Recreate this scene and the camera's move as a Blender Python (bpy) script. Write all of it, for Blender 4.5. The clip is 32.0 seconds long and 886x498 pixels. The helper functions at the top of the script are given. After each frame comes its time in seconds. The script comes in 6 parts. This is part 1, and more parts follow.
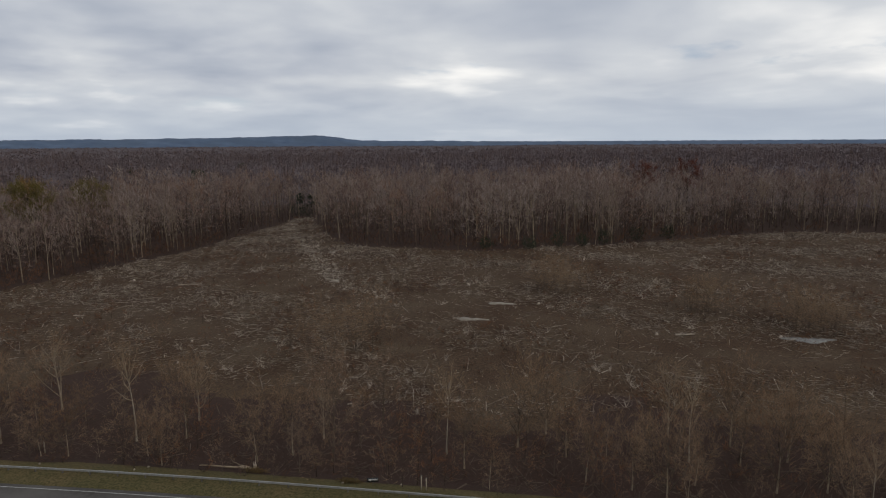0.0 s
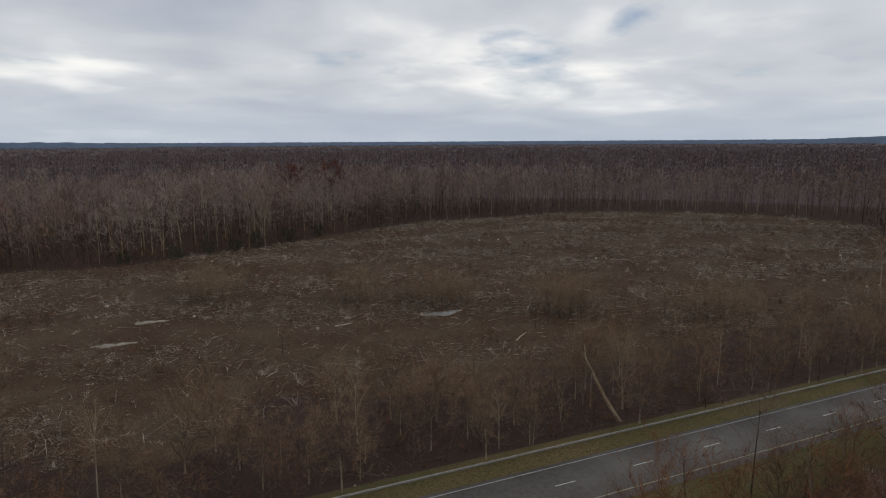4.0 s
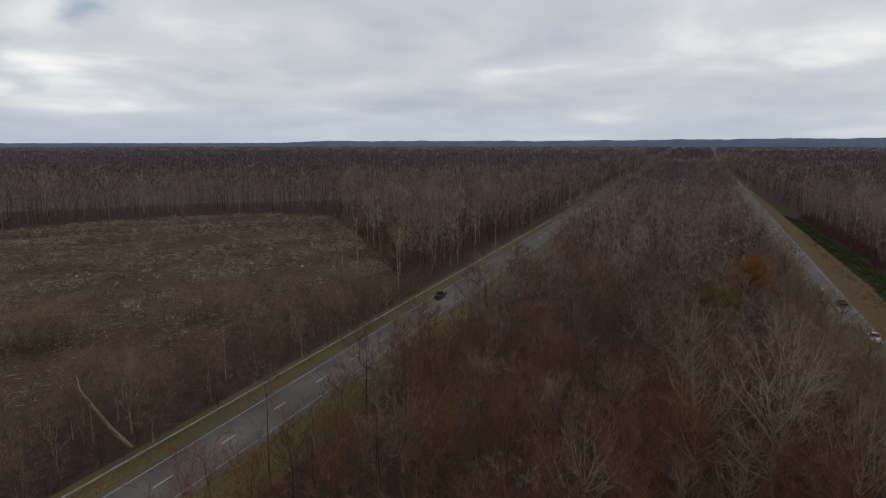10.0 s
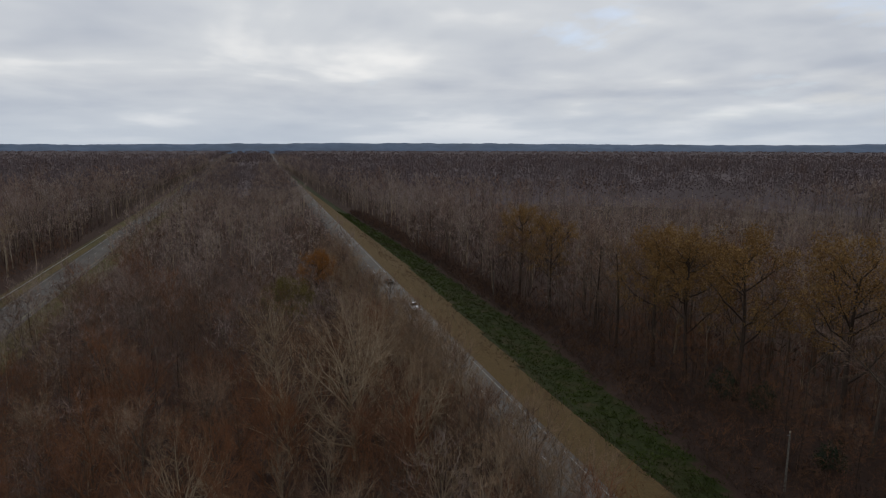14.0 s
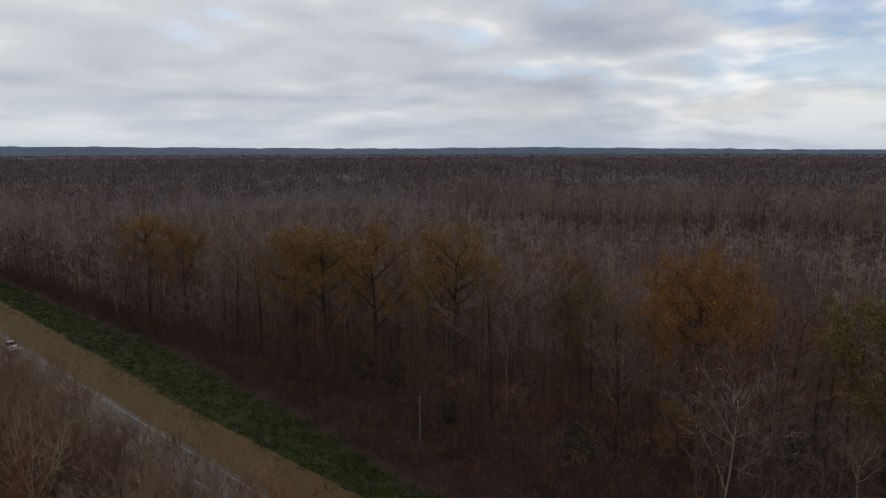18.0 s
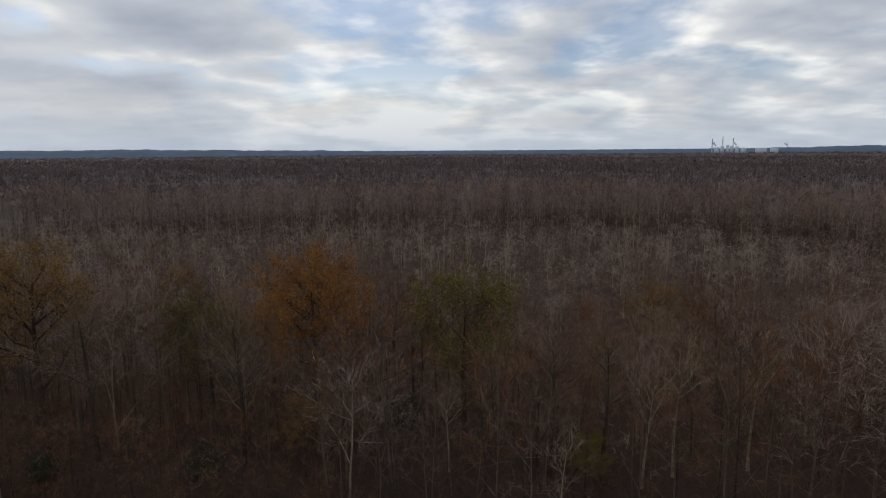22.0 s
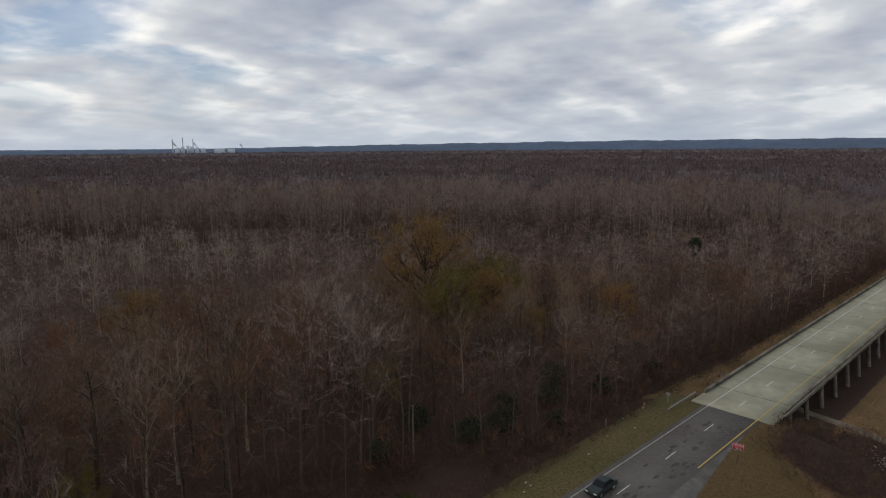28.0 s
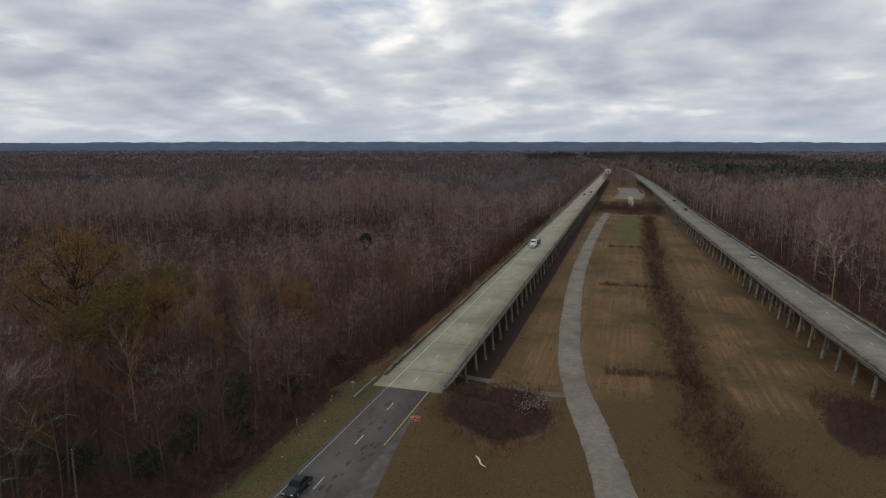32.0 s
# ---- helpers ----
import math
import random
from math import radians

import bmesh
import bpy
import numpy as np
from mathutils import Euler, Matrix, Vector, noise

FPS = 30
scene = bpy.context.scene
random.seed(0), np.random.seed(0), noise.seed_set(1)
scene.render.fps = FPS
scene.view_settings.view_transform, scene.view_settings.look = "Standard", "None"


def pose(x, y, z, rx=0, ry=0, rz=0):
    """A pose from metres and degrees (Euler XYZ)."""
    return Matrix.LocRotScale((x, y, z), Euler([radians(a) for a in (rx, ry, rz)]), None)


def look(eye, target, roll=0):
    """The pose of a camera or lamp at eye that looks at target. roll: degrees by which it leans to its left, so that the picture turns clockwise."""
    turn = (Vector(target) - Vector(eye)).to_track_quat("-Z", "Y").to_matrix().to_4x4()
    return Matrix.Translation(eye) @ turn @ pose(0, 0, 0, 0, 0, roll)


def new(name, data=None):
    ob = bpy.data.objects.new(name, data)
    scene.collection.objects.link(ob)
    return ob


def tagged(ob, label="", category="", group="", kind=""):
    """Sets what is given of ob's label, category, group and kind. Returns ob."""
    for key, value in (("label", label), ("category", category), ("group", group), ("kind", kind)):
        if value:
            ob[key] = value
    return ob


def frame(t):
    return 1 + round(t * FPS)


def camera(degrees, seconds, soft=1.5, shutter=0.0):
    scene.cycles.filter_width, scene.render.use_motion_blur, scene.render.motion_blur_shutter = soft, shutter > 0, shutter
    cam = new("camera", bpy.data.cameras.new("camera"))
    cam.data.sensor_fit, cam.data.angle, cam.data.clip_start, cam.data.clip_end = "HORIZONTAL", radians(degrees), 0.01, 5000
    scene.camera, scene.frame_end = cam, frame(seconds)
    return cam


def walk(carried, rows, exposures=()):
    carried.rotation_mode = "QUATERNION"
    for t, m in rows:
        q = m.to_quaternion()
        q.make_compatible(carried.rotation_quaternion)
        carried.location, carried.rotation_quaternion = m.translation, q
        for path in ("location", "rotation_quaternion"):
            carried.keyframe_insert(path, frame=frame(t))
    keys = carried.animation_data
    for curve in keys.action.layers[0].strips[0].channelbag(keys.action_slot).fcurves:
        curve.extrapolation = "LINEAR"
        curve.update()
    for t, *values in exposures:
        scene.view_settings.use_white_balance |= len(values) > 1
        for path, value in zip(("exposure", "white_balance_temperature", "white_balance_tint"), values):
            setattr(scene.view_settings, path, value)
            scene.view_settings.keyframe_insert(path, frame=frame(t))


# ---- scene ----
# ================= camera and its turn =================
cam = camera(71.5, 32.0, soft=1.1)
EYE = (0.0, 0.0, 42.0)
PATH = (
    (0.0, 80.12, 0.33, 8.51),
    (0.5, 80.14, 0.34, 6.15),
    (1.0, 80.15, 0.39, 3.05),
    (1.5, 80.17, 0.39, -0.39),
    (2.0, 80.13, 0.45, -4.67),
    (2.5, 80.10, 0.44, -9.21),
    (3.0, 80.12, 0.40, -13.61),
    (3.5, 80.10, 0.37, -18.72),
    (5.5, 80.17, 0.26, -34.52),
    (6.0, 80.19, 0.29, -38.31),
    (6.5, 80.23, 0.22, -41.73),
    (7.0, 80.23, 0.20, -44.77),
    (7.5, 80.26, 0.14, -47.63),
    (8.0, 80.25, 0.18, -50.43),
    (8.5, 80.24, 0.16, -53.23),
    (9.0, 80.23, -0.03, -56.83),
    (9.5, 80.25, 0.00, -62.09),
    (10.0, 80.24, 0.01, -68.79),
    (10.5, 80.28, 0.06, -75.39),
    (11.0, 80.32, 0.11, -81.81),
    (11.5, 80.37, 0.13, -87.65),
    (12.0, 80.41, 0.11, -93.03),
    (12.5, 80.45, 0.10, -98.35),
    (13.0, 80.50, 0.08, -102.09),
    (13.5, 80.57, 0.01, -104.99),
    (15.5, 80.76, -0.17, -117.14),
    (16.0, 80.81, -0.13, -121.88),
    (16.5, 80.80, -0.07, -127.64),
    (17.0, 80.86, 0.11, -132.52),
    (17.5, 80.88, 0.06, -136.69),
    (18.0, 80.92, 0.12, -141.03),
    (18.5, 80.93, 0.29, -145.80),
    (19.0, 80.96, 0.35, -150.51),
    (19.5, 80.96, 0.41, -154.87),
    (20.0, 80.97, 0.33, -159.20),
    (20.5, 80.98, 0.38, -164.03),
    (21.0, 80.97, 0.43, -168.58),
    (21.5, 80.94, 0.43, -172.72),
    (22.0, 80.93, 0.48, -176.79),
    (22.5, 80.89, 0.46, 179.52),
    (23.0, 80.82, 0.44, 175.84),
    (23.5, 80.77, 0.39, 172.03),
    (24.0, 80.72, 0.36, 168.23),
    (24.5, 80.71, 0.37, 164.49),
    (25.0, 80.68, 0.37, 160.96),
    (25.5, 80.69, 0.38, 157.15),
    (27.5, 80.61, 0.46, 140.44),
    (28.0, 80.59, 0.43, 136.45),
    (28.5, 80.58, 0.31, 132.02),
    (29.0, 80.58, 0.27, 127.12),
    (29.5, 80.57, 0.20, 122.20),
    (30.0, 80.59, 0.09, 117.44),
    (30.5, 80.59, -0.01, 112.75),
    (31.0, 80.60, 0.05, 108.92),
    (31.5, 80.58, -0.01, 107.49),
    (32.0, 80.58, -0.07, 106.76),
)
walk(cam, [(t, pose(*EYE, a, b, c)) for t, a, b, c in PATH])

# ================= world, sun =================
SUN_AZ, SUN_EL = radians(-35), radians(38)


def make_world():
    w = bpy.data.worlds.new("overcast_sky")
    scene.world = w
    w.use_nodes = True
    nt = w.node_tree
    nt.nodes.clear()
    N, L = nt.nodes.new, nt.links.new
    out, bg = N("ShaderNodeOutputWorld"), N("ShaderNodeBackground")
    sky = N("ShaderNodeTexSky")
    sky.sky_type, sky.sun_disc = "NISHITA", False
    sky.sun_elevation, sky.sun_rotation = SUN_EL, radians(90) - SUN_AZ
    tc, sep = N("ShaderNodeTexCoord"), N("ShaderNodeSeparateXYZ")
    L(tc.outputs["Generated"], sep.inputs[0])

    def m(op, a, b=None, c=None, clamp=False):
        n = N("ShaderNodeMath")
        n.operation, n.use_clamp = op, clamp
        for k, v in enumerate((a, b, c)):
            if v is None:
                continue
            if isinstance(v, (int, float)):
                n.inputs[k].default_value = v
            else:
                L(v, n.inputs[k])
        return n.outputs[0]

    def noise_at(vec, scale, detail, rough, dist=0.0):
        n = N("ShaderNodeTexNoise")
        n.inputs["Scale"].default_value, n.inputs["Detail"].default_value = scale, detail
        n.inputs["Roughness"].default_value, n.inputs["Distortion"].default_value = rough, dist
        L(vec, n.inputs["Vector"])
        return n.outputs["Fac"]

    def ramp(fac, *stops):
        r = N("ShaderNodeValToRGB")
        while len(r.color_ramp.elements) < len(stops):
            r.color_ramp.elements.new(0.5)
        for e, (p, c) in zip(r.color_ramp.elements, stops):
            e.position, e.color = p, (*c, 1)
        L(fac, r.inputs[0])
        return r.outputs["Color"]

    def mixc(fac, a, b):
        n = N("ShaderNodeMix")
        n.data_type = "RGBA"
        for k, v in ((0, fac), (6, a), (7, b)):
            if isinstance(v, (int, float)):
                n.inputs[k].default_value = v
            elif isinstance(v, tuple):
                n.inputs[k].default_value = (*v, 1)
            else:
                L(v, n.inputs[k])
        return n.outputs[2]

    # a cloud layer lies flat overhead: the direction is carried onto a level sheet
    up = m("MAXIMUM", sep.outputs[2], 0.0)

    def sheet(offset, level, dx=0.0, dy=0.0):
        den = m("ADD", up, offset)
        comb = N("ShaderNodeCombineXYZ")
        L(m("ADD", m("DIVIDE", sep.outputs[0], den), dx), comb.inputs[0])
        L(m("ADD", m("DIVIDE", sep.outputs[1], den), dy), comb.inputs[1])
        comb.inputs[2].default_value = level
        return comb.outputs[0]

    flat, lit = sheet(0.20, 3.7), sheet(0.20, 3.7, 0.12 * math.cos(SUN_AZ), 0.12 * math.sin(SUN_AZ))
    west = m("MULTIPLY_ADD", sep.outputs[0], -0.75, m("MULTIPLY_ADD", sep.outputs[1], -0.45, 0.45), clamp=True)
    big = noise_at(flat, 0.42, 3, 0.5, 0.3)
    heap, heap_lit = noise_at(flat, 2.0, 5, 0.5, 0.1), noise_at(lit, 2.0, 3, 0.45, 0.1)
    veil = noise_at(sheet(0.12, 1.3), 0.8, 4, 0.5, 0.4)
    fine = noise_at(flat, 6.0, 4, 0.6, 0.2)
    # smooth sheets in the east, broken heaps with lit edges in the west
    puff = m("MULTIPLY_ADD", west, 0.95, 0.28)
    body = m("ADD", m("MULTIPLY", m("SUBTRACT", big, 0.5), 0.75), m("MULTIPLY", m("SUBTRACT", veil, 0.5), m("MULTIPLY_ADD", west, -0.30, 0.42)))
    body = m("ADD", body, m("MULTIPLY", m("SUBTRACT", heap, 0.5), m("MULTIPLY", puff, -0.72)))
    body = m("ADD", body, m("MULTIPLY", m("SUBTRACT", heap, heap_lit), m("MULTIPLY", puff, 0.85)))
    body = m("SUBTRACT", body, m("MULTIPLY", m("MULTIPLY", m("MAXIMUM", sep.outputs[0], 0.0), m("MAXIMUM", sep.outputs[1], 0.0)), 0.10))
    body = m("ADD", body, m("MULTIPLY", m("SUBTRACT", fine, 0.5), m("MULTIPLY", puff, 0.10)))
    body = m("ADD", body, m("MULTIPLY_ADD", sep.outputs[0], m("MULTIPLY_ADD", sep.outputs[0], 0.075, 0.05), m("MULTIPLY_ADD", sep.outputs[1], -0.01, 0.50)))
    cloud = ramp(body, (0.28, (0.335, 0.38, 0.465)), (0.44, (0.48, 0.515, 0.58)), (0.57, (0.63, 0.655, 0.69)), (0.70, (1.0, 0.985, 0.955)))
    blue = N("ShaderNodeMix")
    blue.data_type, blue.blend_type = "RGBA", "MULTIPLY"
    blue.inputs[0].default_value = 1.0
    L(sky.outputs[0], blue.inputs[6])
    blue.inputs[7].default_value = (0.066, 0.077, 0.095, 1)
    gap = m("SUBTRACT", 0.44, heap)
    thin = m("MULTIPLY", m("ADD", gap, m("MULTIPLY", m("SUBTRACT", noise_at(flat, 0.42, 3, 0.5, 0.15), m("MULTIPLY_ADD", sep.outputs[1], 0.10, 0.53)), 0.9), clamp=True), 6.0, clamp=True)
    col = mixc(m("MULTIPLY", thin, m("MINIMUM", m("MULTIPLY_ADD", up, 7.0, -0.15, clamp=True), 0.7)), cloud, blue.outputs[2])
    # the layer greys into one even tone low down, paler towards the hidden sun in the south
    low = m("SUBTRACT", 1.0, m("MULTIPLY", up, 11.0), clamp=True)
    col = mixc(m("MULTIPLY", low, 0.85), col, (0.48, 0.54, 0.625))
    glow = m("MULTIPLY", m("MULTIPLY_ADD", sep.outputs[1], -1.6, -0.62, clamp=True), m("SUBTRACT", 1.0, m("ABSOLUTE", m("MULTIPLY", m("SUBTRACT", up, 0.062), 22.0)), clamp=True))
    glow = m("MULTIPLY", glow, m("MULTIPLY", m("SUBTRACT", heap, 0.46, clamp=True), 7.0, clamp=True))
    col = mixc(m("MULTIPLY", glow, 0.4), col, (0.86, 0.82, 0.73))
    L(col, bg.inputs["Color"])
    bg.inputs["Strength"].default_value = 1.0
    L(bg.outputs[0], out.inputs[0])


make_world()
sun_data = bpy.data.lights.new("sun", "SUN")
sun_data.energy, sun_data.angle, sun_data.color = 0.5, radians(30), (1.0, 0.95, 0.88)
sun = new("sun", sun_data)
sun.matrix_world = look((math.cos(SUN_AZ) * 100, math.sin(SUN_AZ) * 100, 80), (0, 0, 0))

# ================= materials =================


def material(name, rough=0.9, metal=0.0):
    mat = bpy.data.materials.new(name)
    mat.use_nodes = True
    b = mat.node_tree.nodes["Principled BSDF"]
    b.inputs["Roughness"].default_value, b.inputs["Metallic"].default_value = rough, metal
    b.inputs["Specular IOR Level"].default_value = 0.12
    return mat, mat.node_tree, b


def node_noise(nt, vec, scale, detail=4, rough=0.55):
    n = nt.nodes.new("ShaderNodeTexNoise")
    n.inputs["Scale"].default_value, n.inputs["Detail"].default_value, n.inputs["Roughness"].default_value = scale, detail, rough
    if vec is not None:
        nt.links.new(vec, n.inputs["Vector"])
    return n.outputs["Fac"]


def node_ramp(nt, fac, *stops):
    r = nt.nodes.new("ShaderNodeValToRGB")
    while len(r.color_ramp.elements) < len(stops):
        r.color_ramp.elements.new(0.5)
    for e, (p, c) in zip(r.color_ramp.elements, stops):
        e.position = p
        e.color = (*c, 1) if len(c) == 3 else c
    nt.links.new(fac, r.inputs[0])
    return r.outputs["Color"]


def node_mix(nt, fac, a, b, blend="MIX"):
    n = nt.nodes.new("ShaderNodeMix")
    n.data_type, n.blend_type = "RGBA", blend
    for k, v in ((0, fac), (6, a), (7, b)):
        if isinstance(v, (int, float)):
            n.inputs[k].default_value = v
        elif isinstance(v, tuple):
            n.inputs[k].default_value = (*v, 1)
        else:
            nt.links.new(v, n.inputs[k])
    return n.outputs[2]


def node_math(nt, op, a, b=0.0, clamp=False):
    n = nt.nodes.new("ShaderNodeMath")
    n.operation, n.use_clamp = op, clamp
    for k, v in enumerate((a, b)):
        if isinstance(v, (int, float)):
            n.inputs[k].default_value = v
        else:
            nt.links.new(v, n.inputs[k])
    return n.outputs[0]


def place_of(nt):
    return nt.nodes.new("ShaderNodeNewGeometry").outputs["Position"]


def grain(name, dark, light, scale, rough=0.9, second=None, bump=0.0, big=0.0, metal=0.0):
    """A surface that varies from dark to light at one grain, and towards second at a broader one."""
    mat, nt, b = material(name, rough, metal)
    vec = place_of(nt)
    c = node_ramp(nt, node_noise(nt, vec, scale, 5, 0.6), (0.3, dark), (0.7, light))
    if second:
        c = node_mix(nt, node_math(nt, "MULTIPLY", node_math(nt, "SUBTRACT", node_noise(nt, vec, big, 3), 0.42, True), 3.5, True), c, second)
    nt.links.new(c, b.inputs["Base Color"])
    if bump:
        bn = nt.nodes.new("ShaderNodeBump")
        bn.inputs["Strength"].default_value, bn.inputs["Distance"].default_value = bump, 0.05
        nt.links.new(node_noise(nt, vec, scale * 2.5, 4), bn.inputs["Height"])
        nt.links.new(bn.outputs[0], b.inputs["Normal"])
    return mat


def leafless(name, *tones):
    """Bark and twigs: the tone shifts from tree to tree with the place, and along each limb."""
    mat, nt, b = material(name, 0.95)
    vec = place_of(nt)
    step = 1.0 / len(tones)
    c = node_ramp(nt, node_noise(nt, vec, 0.09, 2, 0.5), *[(0.28 + 0.44 * k * step / (1 - step), t) for k, t in enumerate(tones)])
    c = node_mix(nt, 0.55, c, node_ramp(nt, node_noise(nt, vec, 1.7, 4, 0.65), (0.32, (0.25, 0.25, 0.25)), (0.68, (1.0, 1.0, 1.0))), "MULTIPLY")
    nt.links.new(c, b.inputs["Base Color"])
    return mat


def hazed_woods_tone(name, a, b):
    """Crowns too far off to show their twigs: a soft shift of tone from grove to grove, with distance haze put into the
    base colour.
    """
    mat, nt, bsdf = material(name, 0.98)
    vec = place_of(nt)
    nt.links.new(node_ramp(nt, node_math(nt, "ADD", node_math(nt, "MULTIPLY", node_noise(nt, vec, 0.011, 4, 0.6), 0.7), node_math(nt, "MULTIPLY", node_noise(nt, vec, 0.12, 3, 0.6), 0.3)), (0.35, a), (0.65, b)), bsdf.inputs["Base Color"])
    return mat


M_ASPHALT = grain("worn_asphalt", (0.082, 0.072, 0.063), (0.130, 0.116, 0.103), 1.6, 0.96, (0.150, 0.135, 0.119), 0.25, 0.11)
M_OLDASPHALT = grain("old_pavement", (0.105, 0.097, 0.086), (0.17, 0.156, 0.138), 0.9, 0.95, (0.085, 0.078, 0.067), 0.2, 0.3)
M_PATCH = grain("asphalt_patch", (0.058, 0.052, 0.048), (0.088, 0.079, 0.072), 2.0, 0.95)
M_CONCRETE = grain("deck_concrete", (0.295, 0.28, 0.20), (0.40, 0.38, 0.28), 0.5, 0.85, (0.24, 0.225, 0.16), 0.15, 0.08)
M_CONCRETE_OLD = grain("worn_deck_concrete", (0.20, 0.185, 0.145), (0.29, 0.27, 0.215), 0.5, 0.85, (0.17, 0.16, 0.125), 0.15, 0.08)
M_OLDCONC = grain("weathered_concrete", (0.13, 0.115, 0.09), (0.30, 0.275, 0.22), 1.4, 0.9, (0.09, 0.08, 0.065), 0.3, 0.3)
M_WHITE = grain("road_paint_white", (0.42, 0.415, 0.40), (0.72, 0.715, 0.69), 3.0, 0.75)
M_WORNWHITE = grain("worn_road_paint", (0.22, 0.21, 0.19), (0.40, 0.385, 0.35), 3.0, 0.85)
M_YELLOW = grain("road_paint_yellow", (0.42, 0.29, 0.07), (0.55, 0.40, 0.11), 3.0, 0.8)
M_FADED = grain("faded_yellow_paint", (0.27, 0.24, 0.15), (0.33, 0.29, 0.19), 2.0, 0.8)
M_GRAVEL = grain("gravel", (0.19, 0.166, 0.132), (0.285, 0.255, 0.208), 1.2, 0.95, (0.165, 0.138, 0.104), 0.4, 0.14)
M_STEEL = grain("galvanised_steel", (0.25, 0.24, 0.22), (0.36, 0.35, 0.325), 2.0, 0.65, metal=0.3)
M_TWIG = leafless("grey_brown_twigs", (0.236, 0.138, 0.085), (0.284, 0.179, 0.117), (0.320, 0.223, 0.150), (0.247, 0.143, 0.085))
M_TWIG_LIGHT = leafless("pale_grey_twigs", (0.273, 0.177, 0.106), (0.336, 0.230, 0.142), (0.294, 0.189, 0.113))
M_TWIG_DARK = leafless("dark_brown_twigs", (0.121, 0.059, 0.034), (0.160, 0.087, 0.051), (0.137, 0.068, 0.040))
# brush made darker: shade below the trees is put into this brown
M_BRUSH = leafless("shade_dark_brush", (0.066, 0.039, 0.031), (0.092, 0.059, 0.047), (0.102, 0.060, 0.043))
M_TWIG_RED = leafless("reddish_twigs", (0.194, 0.087, 0.045), (0.252, 0.116, 0.056), (0.205, 0.099, 0.054), (0.257, 0.110, 0.045))
# far crowns: greyed towards mauve, so the haze sits in the base colour
M_TWIG_FAR = hazed_woods_tone("hazed_grey_crowns", (0.103, 0.078, 0.079), (0.148, 0.118, 0.117))
M_FAR_BROWN = hazed_woods_tone("hazed_brown_crowns", (0.106, 0.077, 0.069), (0.152, 0.113, 0.107))
M_FAR_RUST = hazed_woods_tone("hazed_rusty_crowns", (0.107, 0.073, 0.064), (0.140, 0.095, 0.080))
M_FAR_DARK = hazed_woods_tone("hazed_dark_crowns", (0.081, 0.059, 0.058), (0.114, 0.085, 0.083))
M_FAR_PALE = hazed_woods_tone("hazed_pale_crowns", (0.131, 0.105, 0.100), (0.171, 0.139, 0.135))
# twigs cooled in colour to hold the haze over the middle woods
M_MID_BROWN = leafless("hazed_brown_twigs", (0.257, 0.174, 0.136), (0.319, 0.227, 0.185), (0.277, 0.187, 0.147))
M_MID_GREY = leafless("hazed_grey_twigs", (0.277, 0.207, 0.172), (0.345, 0.265, 0.227), (0.292, 0.215, 0.177))
M_MID_PALE = leafless("hazed_pale_twigs", (0.359, 0.281, 0.237), (0.427, 0.340, 0.287), (0.339, 0.260, 0.216))
M_MID_DARK = leafless("hazed_umber_twigs", (0.163, 0.105, 0.081), (0.204, 0.135, 0.109), (0.177, 0.116, 0.090))
M_MID_RUST = leafless("hazed_rust_twigs", (0.264, 0.153, 0.103), (0.311, 0.189, 0.131), (0.271, 0.163, 0.112))
M_BARK = leafless("dark_bark", (0.053, 0.035, 0.025), (0.079, 0.055, 0.041), (0.063, 0.044, 0.032))
M_SAPLING = leafless("tan_sapling_twigs", (0.244, 0.154, 0.091), (0.318, 0.212, 0.131), (0.211, 0.124, 0.071))
M_STRAW = leafless("dead_grass", (0.30, 0.20, 0.10), (0.21, 0.135, 0.06), (0.13, 0.092, 0.04), (0.25, 0.155, 0.075))
M_TANBARK = leafless("tan_bark", (0.357, 0.271, 0.176), (0.462, 0.360, 0.243), (0.284, 0.209, 0.133))
M_STEM = leafless("grey_stems", (0.105, 0.077, 0.056), (0.158, 0.118, 0.088), (0.126, 0.094, 0.070))
M_PALE = leafless("pale_bark", (0.263, 0.202, 0.137), (0.378, 0.295, 0.207), (0.210, 0.158, 0.106))
M_SNAG = leafless("bare_dead_wood", (0.326, 0.266, 0.194), (0.430, 0.360, 0.270), (0.263, 0.207, 0.149))
M_OAKLEAF = leafless("orange_leaves", (0.26, 0.115, 0.033), (0.34, 0.155, 0.042), (0.21, 0.095, 0.03))
M_DARKRED = leafless("dark_red_leaves", (0.116, 0.039, 0.023), (0.158, 0.049, 0.027), (0.105, 0.039, 0.025))
M_YELLEAF = leafless("olive_leaves", (0.135, 0.108, 0.034), (0.175, 0.135, 0.04), (0.11, 0.09, 0.03))
M_OCHRE = leafless("ochre_leaves", (0.231, 0.136, 0.050), (0.284, 0.163, 0.054), (0.194, 0.120, 0.047))
M_FARPINE = leafless("far_needles", (0.055, 0.068, 0.045), (0.075, 0.088, 0.06), (0.085, 0.075, 0.055))
M_PINE = leafless("evergreen_needles", (0.025, 0.04, 0.02), (0.04, 0.055, 0.03), (0.03, 0.045, 0.025))
M_SLASH = leafless("cut_branches", (0.40, 0.32, 0.24), (0.66, 0.56, 0.45), (0.52, 0.43, 0.33))
M_OLDSLASH = leafless("weathered_branches", (0.19, 0.145, 0.112), (0.34, 0.275, 0.22), (0.25, 0.195, 0.15))

